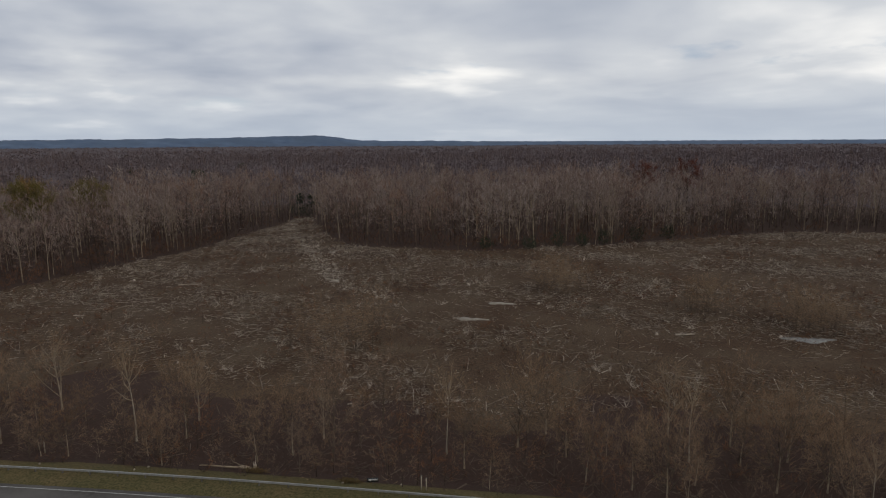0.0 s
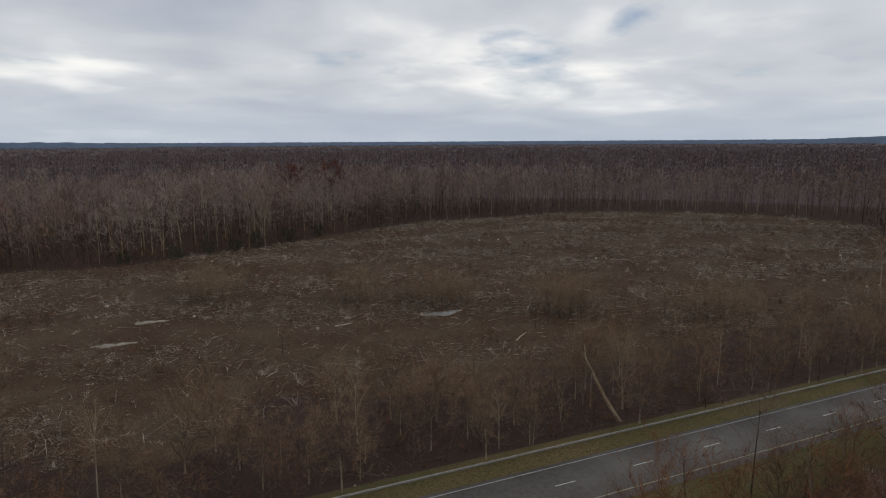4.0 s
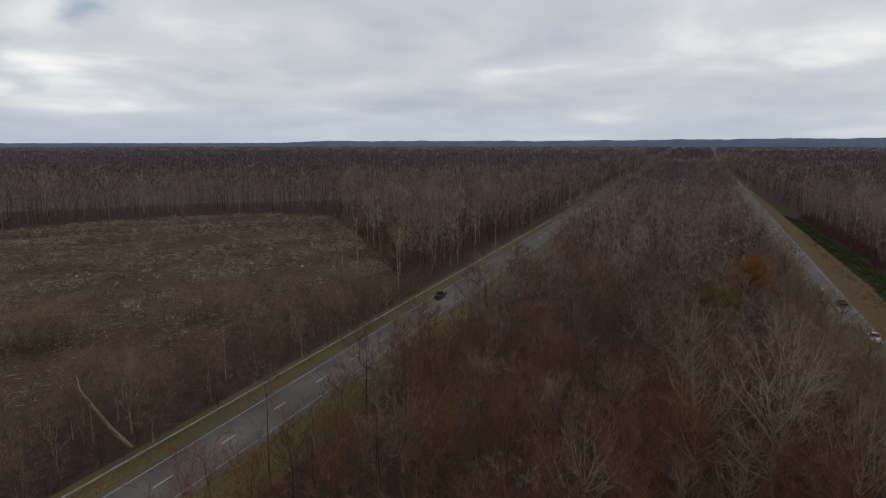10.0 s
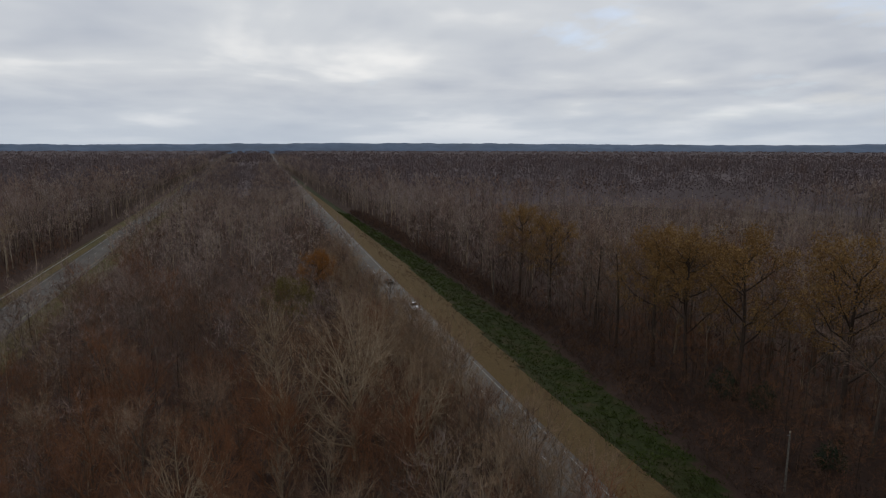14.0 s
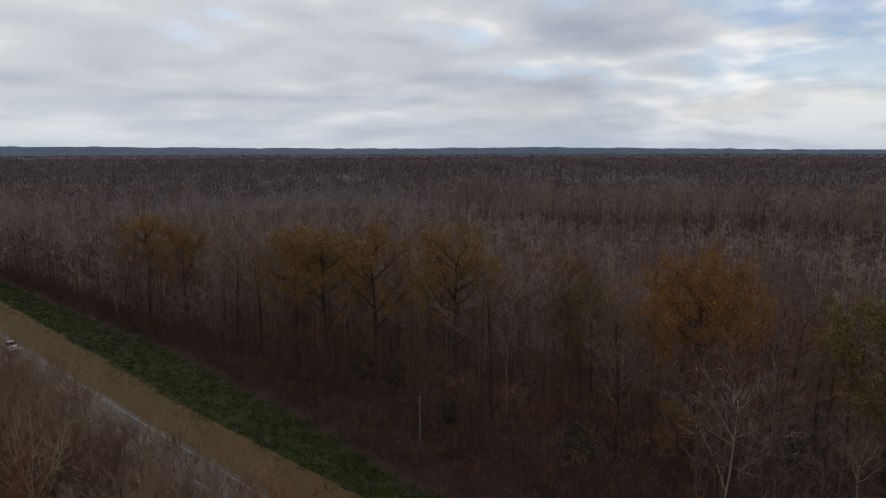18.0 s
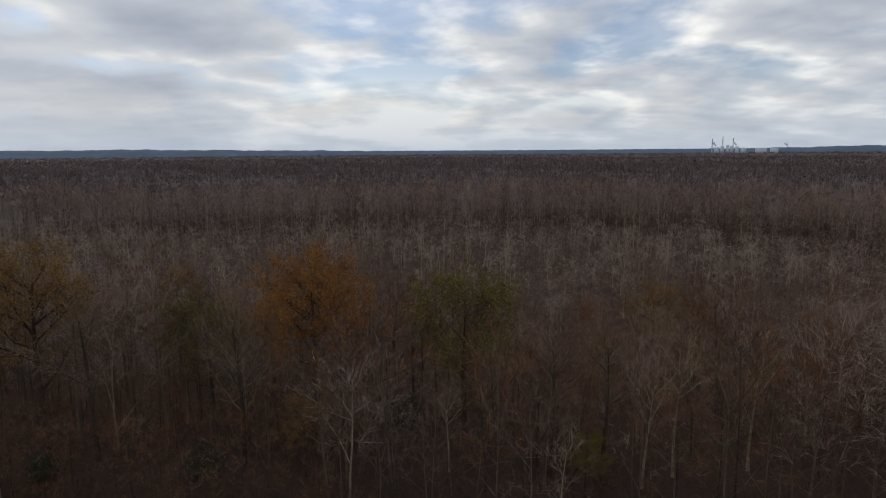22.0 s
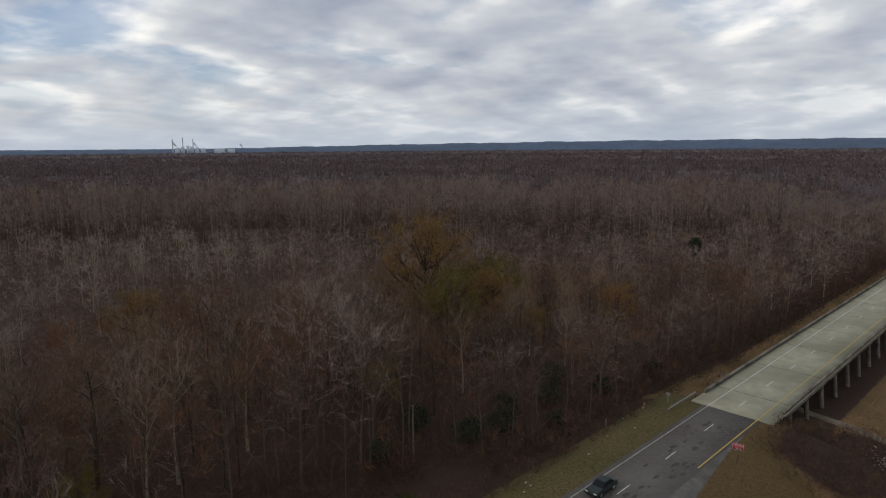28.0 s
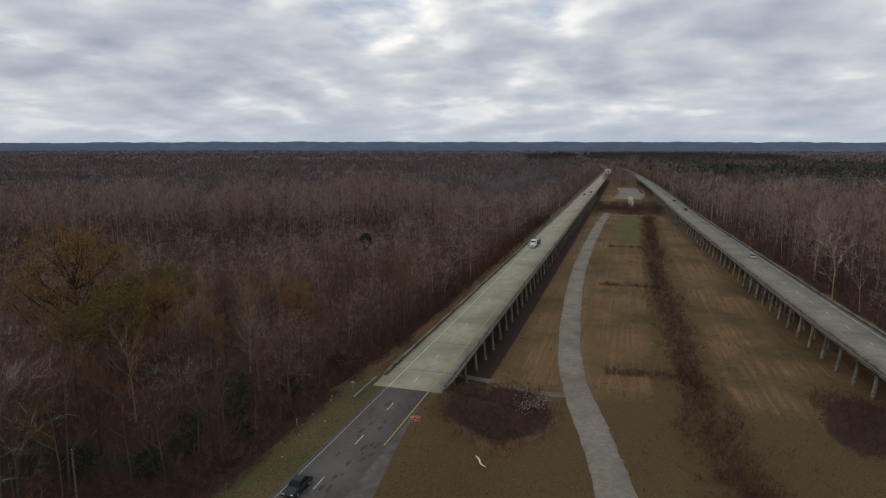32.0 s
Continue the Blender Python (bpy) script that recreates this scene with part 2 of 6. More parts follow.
# the canopy's tone holds the haze of distance as well
M_CANOPY = hazed_woods_tone("hazed_canopy", (0.077, 0.058, 0.058), (0.109, 0.084, 0.084))
# blue of the hills is air haze painted into their base colour
M_HILL = grain("hazed_hill_woods", (0.072, 0.102, 0.156), (0.111, 0.148, 0.209), 0.012, 0.95, (0.081, 0.107, 0.148), 0.0, 0.004)
M_SAND = grain("pale_sand", (0.26, 0.23, 0.19), (0.42, 0.38, 0.32), 1.5, 0.95, (0.2, 0.16, 0.12), 0.3, 0.4)
M_DIRT = grain("packed_dirt", (0.14, 0.11, 0.08), (0.23, 0.19, 0.14), 1.2, 0.95, (0.10, 0.075, 0.05), 0.3, 0.2)
M_WATER = grain("dark_water", (0.02, 0.02, 0.018), (0.035, 0.033, 0.028), 0.5, 0.08)
# pale base colour: the sky's reflection is painted into the puddle
M_PUDDLE = grain("sky_pale_puddle", (0.20, 0.19, 0.17), (0.30, 0.29, 0.27), 0.6, 0.12)
M_POST = grain("weathered_wood", (0.10, 0.085, 0.07), (0.19, 0.17, 0.14), 3.0, 0.9)
M_MARSH = leafless("marsh_leaves", (0.052, 0.074, 0.015), (0.072, 0.094, 0.020), (0.046, 0.060, 0.014), (0.088, 0.075, 0.027))
M_WIRE = grain("wire_sheath", (0.03, 0.03, 0.03), (0.05, 0.05, 0.05), 2.0, 0.6)
M_RED = grain("sign_red", (0.42, 0.03, 0.035), (0.50, 0.045, 0.05), 4.0, 0.5)
M_ORANGE = grain("marker_orange", (0.45, 0.12, 0.03), (0.55, 0.16, 0.04), 4.0, 0.6)
M_BRIGHT = grain("bleached_white", (0.55, 0.53, 0.48), (0.72, 0.70, 0.66), 2.0, 0.6)
M_CARDARK = grain("dark_green_paint", (0.025, 0.032, 0.03), (0.035, 0.042, 0.04), 3.0, 0.3)
M_CARBLACK = grain("black_paint", (0.012, 0.012, 0.013), (0.02, 0.02, 0.021), 3.0, 0.3)
M_CARWHITE = grain("white_paint", (0.62, 0.62, 0.61), (0.74, 0.74, 0.73), 3.0, 0.35)
M_CARSILVER = grain("silver_paint", (0.42, 0.43, 0.44), (0.52, 0.53, 0.54), 3.0, 0.35, metal=0.4)
M_CARGLASS = grain("tinted_glass", (0.012, 0.014, 0.015), (0.02, 0.022, 0.024), 2.0, 0.08)
M_TYRE = grain("tyre_rubber", (0.015, 0.015, 0.015), (0.03, 0.03, 0.03), 6.0, 0.9)
M_MILL = grain("mill_cladding", (0.420, 0.476, 0.540), (0.588, 0.644, 0.702), 0.05, 0.8)
M_STEAM = grain("steam_white", (0.75, 0.77, 0.80), (0.85, 0.86, 0.88), 0.1, 1.0)

# ================= the lie of the land =================
JOINT = -96.5          # where the asphalt meets the bridges
BRIDGE_END = -1250.0


def smooth_line(points, x):
    px, py = np.array(points, float)[::-1].T
    fine = np.arange(-5200.0, 5201.0, 5.0)
    y = np.interp(fine, px, py)
    k = np.hanning(19)
    y = np.convolve(np.pad(y, 9, mode="edge"), k / k.sum(), "valid")
    return np.interp(x, fine, y)


def a_mid(x):
    return smooth_line(((5000, 58.6), (-45, 58.6), (-80, 56.8), (-119, 54.2), (-173, 50.0), (-243, 46.0), (-408, 37.0), (-686, 26.5),
                        (-822, 19.5), (-1090, 3), (-1250, -10), (-1400, -30), (-1600, -66), (-5000, -900)), x)


def b_mid(x):
    return smooth_line(((5000, -190), (1700, -78), (400, -45), (211, -40.2), (110, -37.6), (0, -35.9), (-80, -35.6), (-1100, -35.6), (-1250, -40), (-1400, -56), (-1600, -92), (-5000, -950)), x)


def sstep(x, a, b):
    t = np.clip((x - a) / (b - a), 0, 1)
    return t * t * (3 - 2 * t)


def wobble(x, y, s, seed=0.0):
    """Cheap smooth unevenness, about -1 to 1."""
    return (np.sin(x / s + 1.3 * np.sin(y / s * 0.7 + seed)) + np.sin(y / s * 1.17 + 1.7 * np.sin(x / s * 0.61 + 2 + seed)) + np.sin((x + y) / s * 0.53 + seed * 2)) / 3


def ground_z(x, y):
    ya, yb = a_mid(x), b_mid(x)
    low = np.where(y > ya, -2.5, np.where(y < yb, -3.0, -2.2 - 2.2 * sstep(-x, 30, 100)))
    west = sstep(-x, 90, 150) * (1 - sstep(-x, 1270, 1350))
    low = low * (1 - west) + np.where((y > yb - 8) & (y < ya + 8), -5.8, -5.2) * west
    river = np.exp(-((x + 545) / 45.0) ** 4) * 2.0
    low = low - river + 0.18 * wobble(x, y, 9.0) + 0.05 * wobble(x, y, 4.7, 1.0)
    for mid in (ya, yb):
        low = low - 1.5 * west * np.exp(-((y - mid) / 9.5) ** 4)
    z = low
    for mid, half in ((ya, 9.2), (yb, 9.2)):
        out = np.maximum(np.abs(y - mid) - half, 0)
        inside = np.where(x > -300, JOINT - 3 - x, x - (BRIDGE_END + 6))
        d = np.hypot(out, np.maximum(inside, 0) * 2.6)
        z = np.maximum(z, -0.07 - d * 0.36)
    return z


def clearing(x, y):
    """1 inside the felled ground north of the road, 0 in the standing woods; soft along the edge."""
    ex = np.array([-178, -172, -150, -147, -140, -110, -80, -34, 12, 64, 124, 160, 217, 288, 320, 332, 334, 336])
    ey = np.array([70, 175, 258, 372, 372, 305, 255, 250, 262, 289, 317, 324, 323, 296, 262, 238, 215, 190])
    top = np.interp(x, ex, ey) + 5 * wobble(x, y, 11, 3)
    bx = np.array([-400, 160, 192, 256, 323, 340])
    by = np.array([66, 66, 92, 141, 198, 215])
    bot = np.interp(x, bx, by) + 3 * wobble(x, y, 9, 5)
    return (x > -178) & (x < 334) & (y < top) & (y > bot) & (y > 66)


def ground_grid():
    def axis(parts):
        v = [parts[0][0]]
        for end, step in parts:
            while v[-1] < end - 1e-6:
                v.append(min(v[-1] + step, end))
        return np.array(v)

    def grow(start, stop, k):
        v, s = [start], 5.0
        while v[-1] < stop:
            s *= k
            v.append(v[-1] + s)
        return np.array(v)

    gx = np.concatenate([-grow(450, 5600, 1.09)[::-1], np.arange(-446, 448, 4.0), grow(450, 5600, 1.09)])
    gy = np.concatenate([-grow(335, 5600, 1.09)[::-1], np.arange(-332, -100, 4.0), np.arange(-100, 100, 1.6), np.arange(100, 335, 4.0), grow(335, 5600, 1.09)])
    return gx, gy


def raw_mesh(name, verts, tris, mats, index=None, smooth=False):
    """A mesh from arrays of vertices and triangles."""
    me = bpy.data.meshes.new(name)
    verts, tris = np.asarray(verts, np.float32), np.asarray(tris, np.int32)
    me.vertices.add(len(verts))
    me.vertices.foreach_set("co", verts.ravel())
    me.loops.add(tris.size)
    me.loops.foreach_set("vertex_index", tris.ravel())
    me.polygons.add(len(tris))
    me.polygons.foreach_set("loop_start", np.arange(0, tris.size, tris.shape[1], dtype=np.int32))
    me.polygons.foreach_set("loop_total", np.full(len(tris), tris.shape[1], np.int32))
    for mt in mats:
        me.materials.append(mt)
    if index is not None:
        me.polygons.foreach_set("material_index", np.asarray(index, np.int32))
    if smooth:
        me.polygons.foreach_set("use_smooth", np.ones(len(tris), bool))
    me.update(calc_edges=True)
    return me


def ground_material():
    mat, nt, b = material("ground_cover", 0.97)
    vec = place_of(nt)

    def mask(name, soft=0.5):
        a = nt.nodes.new("ShaderNodeAttribute")
        a.attribute_name = name
        n = node_noise(nt, vec, 0.35, 5, 0.65)
        v = node_math(nt, "ADD", a.outputs["Fac"], node_math(nt, "MULTIPLY", node_math(nt, "SUBTRACT", n, 0.5), soft))
        return node_math(nt, "MULTIPLY", node_math(nt, "SUBTRACT", v, 0.38, True), 4.0, True)

    fine = node_math(nt, "ADD", node_math(nt, "MULTIPLY", node_math(nt, "SUBTRACT", node_noise(nt, vec, 3.2, 7, 0.75), 0.5), 1.9), 0.5, True)
    mp = nt.nodes.new("ShaderNodeMapping")
    mp.inputs["Scale"].default_value = (0.03, 1.0, 1.0)
    mp.inputs["Rotation"].default_value = (0, 0, 0.06)
    nt.links.new(vec, mp.inputs["Vector"])
    streak = node_noise(nt, mp.outputs[0], 0.9, 4, 0.6)
    broad = node_noise(nt, vec, 0.07, 4, 0.6)
    # leaf litter, its brown darkened as well for shade under the woods
    litter = node_mix(nt, broad, node_ramp(nt, fine, (0.3, (0.028, 0.016, 0.011)), (0.7, (0.07, 0.043, 0.031))), (0.055, 0.033, 0.025))
    soil = node_mix(nt, node_math(nt, "MULTIPLY", node_math(nt, "SUBTRACT", broad, 0.38, True), 3.0, True),
                    node_ramp(nt, fine, (0.3, (0.030, 0.017, 0.010)), (0.75, (0.105, 0.063, 0.036))), node_ramp(nt, fine, (0.3, (0.042, 0.027, 0.016)), (0.78, (0.165, 0.117, 0.075))))
    dry = node_mix(nt, node_math(nt, "MULTIPLY", node_math(nt, "SUBTRACT", broad, 0.40, True), 3.0, True),
                   node_ramp(nt, fine, (0.08, (0.080, 0.047, 0.020)), (0.92, (0.225, 0.136, 0.065))), node_ramp(nt, fine, (0.3, (0.066, 0.048, 0.020)), (0.7, (0.15, 0.105, 0.047))))
    dry = node_mix(nt, node_math(nt, "MULTIPLY", node_math(nt, "MULTIPLY", node_math(nt, "SUBTRACT", streak, 0.42, True), 4.0, True), node_math(nt, "MULTIPLY", node_math(nt, "SUBTRACT", node_noise(nt, vec, 0.03, 3, 0.6), 0.22, True), 2.4, True)), dry, node_ramp(nt, fine, (0.25, (0.13, 0.073, 0.032)), (0.8, (0.33, 0.20, 0.10))))
    dry = node_mix(nt, node_math(nt, "MULTIPLY", node_math(nt, "SUBTRACT", node_noise(nt, vec, 0.045, 5, 0.65), 0.46, True), 5.0, True), dry, node_ramp(nt, fine, (0.3, (0.044, 0.034, 0.014)), (0.7, (0.112, 0.082, 0.036))))
    verge = node_mix(nt, node_math(nt, "MULTIPLY", node_math(nt, "SUBTRACT", broad, 0.42, True), 4.0, True), node_ramp(nt, fine, (0.3, (0.05, 0.047, 0.018)), (0.7, (0.115, 0.092, 0.04))), node_ramp(nt, fine, (0.3, (0.068, 0.05, 0.021)), (0.7, (0.16, 0.112, 0.053))))
    green = node_ramp(nt, fine, (0.3, (0.016, 0.021, 0.006)), (0.7, (0.038, 0.046, 0.013)))
    green = node_mix(nt, node_math(nt, "MULTIPLY", node_math(nt, "SUBTRACT", node_noise(nt, vec, 0.22, 5, 0.7), 0.48, True), 5.0, True), green, node_ramp(nt, fine, (0.3, (0.03, 0.024, 0.011)), (0.7, (0.075, 0.056, 0.028))))
    c = node_mix(nt, mask("felled"), litter, soil)
    c = node_mix(nt, mask("dry_grass"), c, dry)
    c = node_mix(nt, mask("rank_grass", 0.9), c, node_ramp(nt, fine, (0.08, (0.050, 0.034, 0.014)), (0.92, (0.150, 0.098, 0.043))))
    c = node_mix(nt, mask("verge_grass"), c, verge)
    c = node_mix(nt, mask("mown_green", 1.0), c, node_ramp(nt, fine, (0.3, (0.062, 0.066, 0.017)), (0.7, (0.125, 0.122, 0.036))))
    c = node_mix(nt, mask("green_growth"), c, green)
    nt.links.new(c, b.inputs["Base Color"])
    bn = nt.nodes.new("ShaderNodeBump")
    bn.inputs["Strength"].default_value, bn.inputs["Distance"].default_value = 0.25, 0.2
    nt.links.new(fine, bn.inputs["Height"])
    nt.links.new(bn.outputs[0], b.inputs["Normal"])
    return mat


def bank_edge(x):
    """Foot of the southern bank, south of the near carriageway."""
    return np.interp(x, [-95, 60, 95, 130, 240, 420, 6000], [-46.5, -49.5, -49.5, -52, -58, -58, -58])


def green_edge(x):
    return np.interp(x, [-60, 57, 75, 125, 257, 480, 6000], [-57, -58, -61, -65, -67, -65, -65])


def build_ground():
    gx, gy = ground_grid()
    X, Y = np.meshgrid(gx, gy, indexing="ij")
    Z = ground_z(X, Y)
    nx, ny = X.shape
    i = (np.arange(nx - 1)[:, None] * ny + np.arange(ny - 1)[None]).ravel()
    quads = np.stack([i, i + ny, i + ny + 1, i + 1], 1)
    me = raw_mesh("ground", np.stack([X.ravel(), Y.ravel(), Z.ravel()], 1), quads, [ground_material()], smooth=True)
    x, y = X.ravel(), Y.ravel()
    ya, yb = a_mid(x), b_mid(x)
    median = (y < ya) & (y > yb)
    masks = {
        "felled": clearing(x, y) & (y > 97 + 9 * wobble(x, y, 8, 3)),
        # grass stops under the southern bridge: dark litter there also paints its shade
        "dry_grass": ((median & (x < 30)) | ((np.abs(y - yb) < 9) & (x < 0)) | ((y < yb) & (y > bank_edge(x)) & (x > -95)) | ((x < -95) & (y < ya + 16) & (y > yb - 15) & (x > -1200))) & ~((x < -99) & (y < yb + 9.5) & (y > yb - 8)),
        "verge_grass": ((np.abs(y - ya) < 12) & (x > JOINT)) | ((x < -40) & (x > JOINT - 4) & (y < yb) & (y > yb - 13)),
        "green_growth": (y < bank_edge(x)) & (y > green_edge(x)) & (x > -48),
    }
    masks["mown_green"] = (0.58 + 0.12 * wobble(x, y, 7)) * sstep(-x, 292, 340) * sstep(x, -462, -425) * sstep(y, -14, -5) * sstep(-y, -15, -5)
    masks["mown_green"] = np.maximum(masks["mown_green"], 0.46 * np.exp(-((x + 84) / 17) ** 2 - ((y - 8.5) / 3.2) ** 2))
    def patch_of(cx, cy, rx, ry):
        return sstep(1.35 - ((x - cx) / rx) ** 2 - ((y - cy) / ry) ** 2 + 0.35 * wobble(x, y, 3.5), 0, 0.9)

    shrubby = np.maximum(patch_of(-101.5, -20, 16, 9), patch_of(-114, 42.5, 17, 9))
    masks["dry_grass"] = masks["dry_grass"] * (1 - 0.8 * shrubby)
    masks["rank_grass"] = 0.8 * ((y < yb) & (y > bank_edge(x)) & (x > -60)) + np.clip(sstep(x, -135, -100) + 0.7 * (np.abs(y - 14) < 7), 0, 1) * median * (x < 30) * 0.85 * (1 - shrubby)
    for name, v in masks.items():
        at = me.attributes.new(name, "FLOAT", "POINT")
        at.data.foreach_set("value", v.astype(np.float32))
    tagged(new("ground", me), "brown leaf-littered ground with felled clearing and dry grass median", "ground", kind="structure")


build_ground()


def part(name, me, parent, label=""):
    ob = new(name, me)
    ob.parent = parent
    return tagged(ob, label)


def strip(x0, x1, off0, off1, mid, z0, z1=None, step=6.0, bottom=None):
    """Vertices and quads of a band that follows a carriageway; off is metres north of its middle."""
    n = max(2, int(abs(x1 - x0) / step) + 1)
    x = np.linspace(x0, x1, n)
    y = mid(x)
    z1 = z0 if z1 is None else z1
    v = [np.stack([x, y + off0, np.full(n, z0)], 1), np.stack([x, y + off1, np.full(n, z1)], 1)]
    i = np.arange(n - 1)
    up = [[i, i + 1, n + i + 1, n + i]] if (x1 > x0) == (off1 > off0) else [[i, n + i, n + i + 1, i + 1]]
    if bottom is not None:
        v += [np.stack([x, y + off0, np.full(n, bottom)], 1), np.stack([x, y + off1, np.full(n, bottom)], 1)]
        up += [[i + 2 * n, i, n * 0 + i + 1 - 0, i + 2 * n + 1], [n + i, i + 3 * n, i + 3 * n + 1, n + i + 1], [i + 2 * n, i + 2 * n + 1, i + 3 * n + 1, i + 3 * n]]
    q = np.concatenate([np.stack(a, 1) for a in up])
    if bottom is not None:
        q = np.concatenate([q, np.array([[0, 2 * n, 3 * n, n], [n - 1, 2 * n - 1, 4 * n - 1, 3 * n - 1]])])
    return np.concatenate(v), q


def strip_part(name, mat, parent, label, *args, **kw):
    v, q = strip(*args, **kw)
    return part(name, raw_mesh(name, v, q, [mat]), parent, label)


def build_roads():
    roads = {}
    for key, mid, lines in (("northern", a_mid, ((-4.0, M_FADED), (4.0, M_WORNWHITE))), ("southern", b_mid, ((4.0, M_YELLOW), (-3.6, M_WORNWHITE)))):
        v, q = strip(4800, JOINT, -5.4 if key == "northern" else -4.4, 4.7 if key == "northern" else 4.5, mid, 0.0, bottom=-0.4)
        road = tagged(new("road", raw_mesh("road", v, q, [M_ASPHALT])), "grey worn asphalt two-lane carriageway with white dashes", "road", kind="structure")
        roads[key] = road
        for off, mat in lines:
            strip_part("edge_line", mat, road, "", -76 if (key, mat) == ("southern", M_YELLOW) else 900, JOINT, off - 0.08, off + 0.08, mid, 0.02)
        dash = raw_mesh("lane_dash", *strip(0, 3.05, -0.06, 0.06, lambda x: x * 0, 0.0, step=3.05), [M_WHITE])
        for k in range(-7, 60):
            x = k * 12.19 + (3.5 if key == "northern" else -5.0)
            if x > JOINT + 1:
                d = part("lane_dash", dash, road)
                d.location = (x, float(mid(x)) + (0.1 if key == "northern" else -0.1), 0.02)
        v, q = strip(BRIDGE_END, -2300, -5.8, 5.8, mid, 0.0, bottom=-0.4)
        tagged(new("road", raw_mesh("road", v, q, [M_ASPHALT])), "grey asphalt carriageway beyond the long bridge", "road", kind="structure")
    return roads


ROADS = build_roads()


def build_shoulder():
    n = 24
    x = np.linspace(30, -90, n)
    wide = 4.6 * sstep(x, -93, -46)
    y = b_mid(x)
    v = np.concatenate([np.stack([x, y + 4.5, np.full(n, -0.004)], 1), np.stack([x, y + 4.52 + wide, np.full(n, -0.03)], 1), np.stack([x, y + 4.9 + wide, np.full(n, -0.5)], 1)])
    i = np.arange(n - 1)
    q = np.concatenate([np.stack([i, i + n, i + n + 1, i + 1], 1), np.stack([i + n, i + 2 * n, i + 2 * n + 1, i + n + 1], 1)])
    part("shoulder", raw_mesh("shoulder", v, q, [M_OLDASPHALT]), ROADS["southern"], "lighter cracked old pavement")
    rs = random.Random(3)
    for k in range(38):
        x, w = rs.uniform(-93, -52), rs.uniform(0.12, 0.62)
        m = 14
        a = np.arange(m) * 2 * np.pi / m
        r = np.array([rs.uniform(0.45, 1.3) for _ in range(m)])
        v = np.concatenate([[[0, 0, 0]], np.stack([np.cos(a) * r * w * 1.8, np.sin(a) * r * w * 0.7, 0 * a], 1)])
        j = np.arange(m)
        p = part("patch", raw_mesh("patch", v, np.stack([0 * j, j + 1, (j + 1) % m + 1], 1), [M_PATCH]), ROADS["southern"], "dark repair patch")
        p.location = (x, float(b_mid(x)) + rs.uniform(-2.8, 3.6), 0.006 + 0.0006 * k)


build_shoulder()


def box(x0, x1, y0, y1, z0, z1):
    v = np.array([(x, y, z) for x in (x0, x1) for y in (y0, y1) for z in (z0, z1)], float)
    q = np.array([(0, 1, 3, 2), (4, 6, 7, 5), (0, 4, 5, 1), (2, 3, 7, 6), (0, 2, 6, 4), (1, 5, 7, 3)])
    return v, q


def prism(p0, p1, r0, r1, sides):
    """A tapered post between two points."""
    p0, p1 = np.array(p0, float), np.array(p1, float)
    d = (p1 - p0) / np.linalg.norm(p1 - p0)
    a = np.cross(d, (1, 0, 0) if abs(d[0]) < 0.9 else (0, 1, 0))
    a /= np.linalg.norm(a)
    b = np.cross(d, a)
    t = np.arange(sides) * 2 * np.pi / sides
    ring = np.cos(t)[:, None] * a + np.sin(t)[:, None] * b
    v = np.concatenate([p0 + ring * r0, p1 + ring * r1])
    i = np.arange(sides)
    j = (i + 1) % sides
    q = np.stack([i, j, j + sides, i + sides], 1)
    cap = np.stack([np.full(sides - 2, sides), sides + np.arange(1, sides - 1), sides + np.arange(2, sides), sides + np.arange(2, sides)], 1)
    return v, q


def joined(pieces):
    vs, qs, n = [], [], 0
    for v, q in pieces:
        vs.append(v)
        qs.append(q + n)
        n += len(v)
    return np.concatenate(vs), np.concatenate(qs)


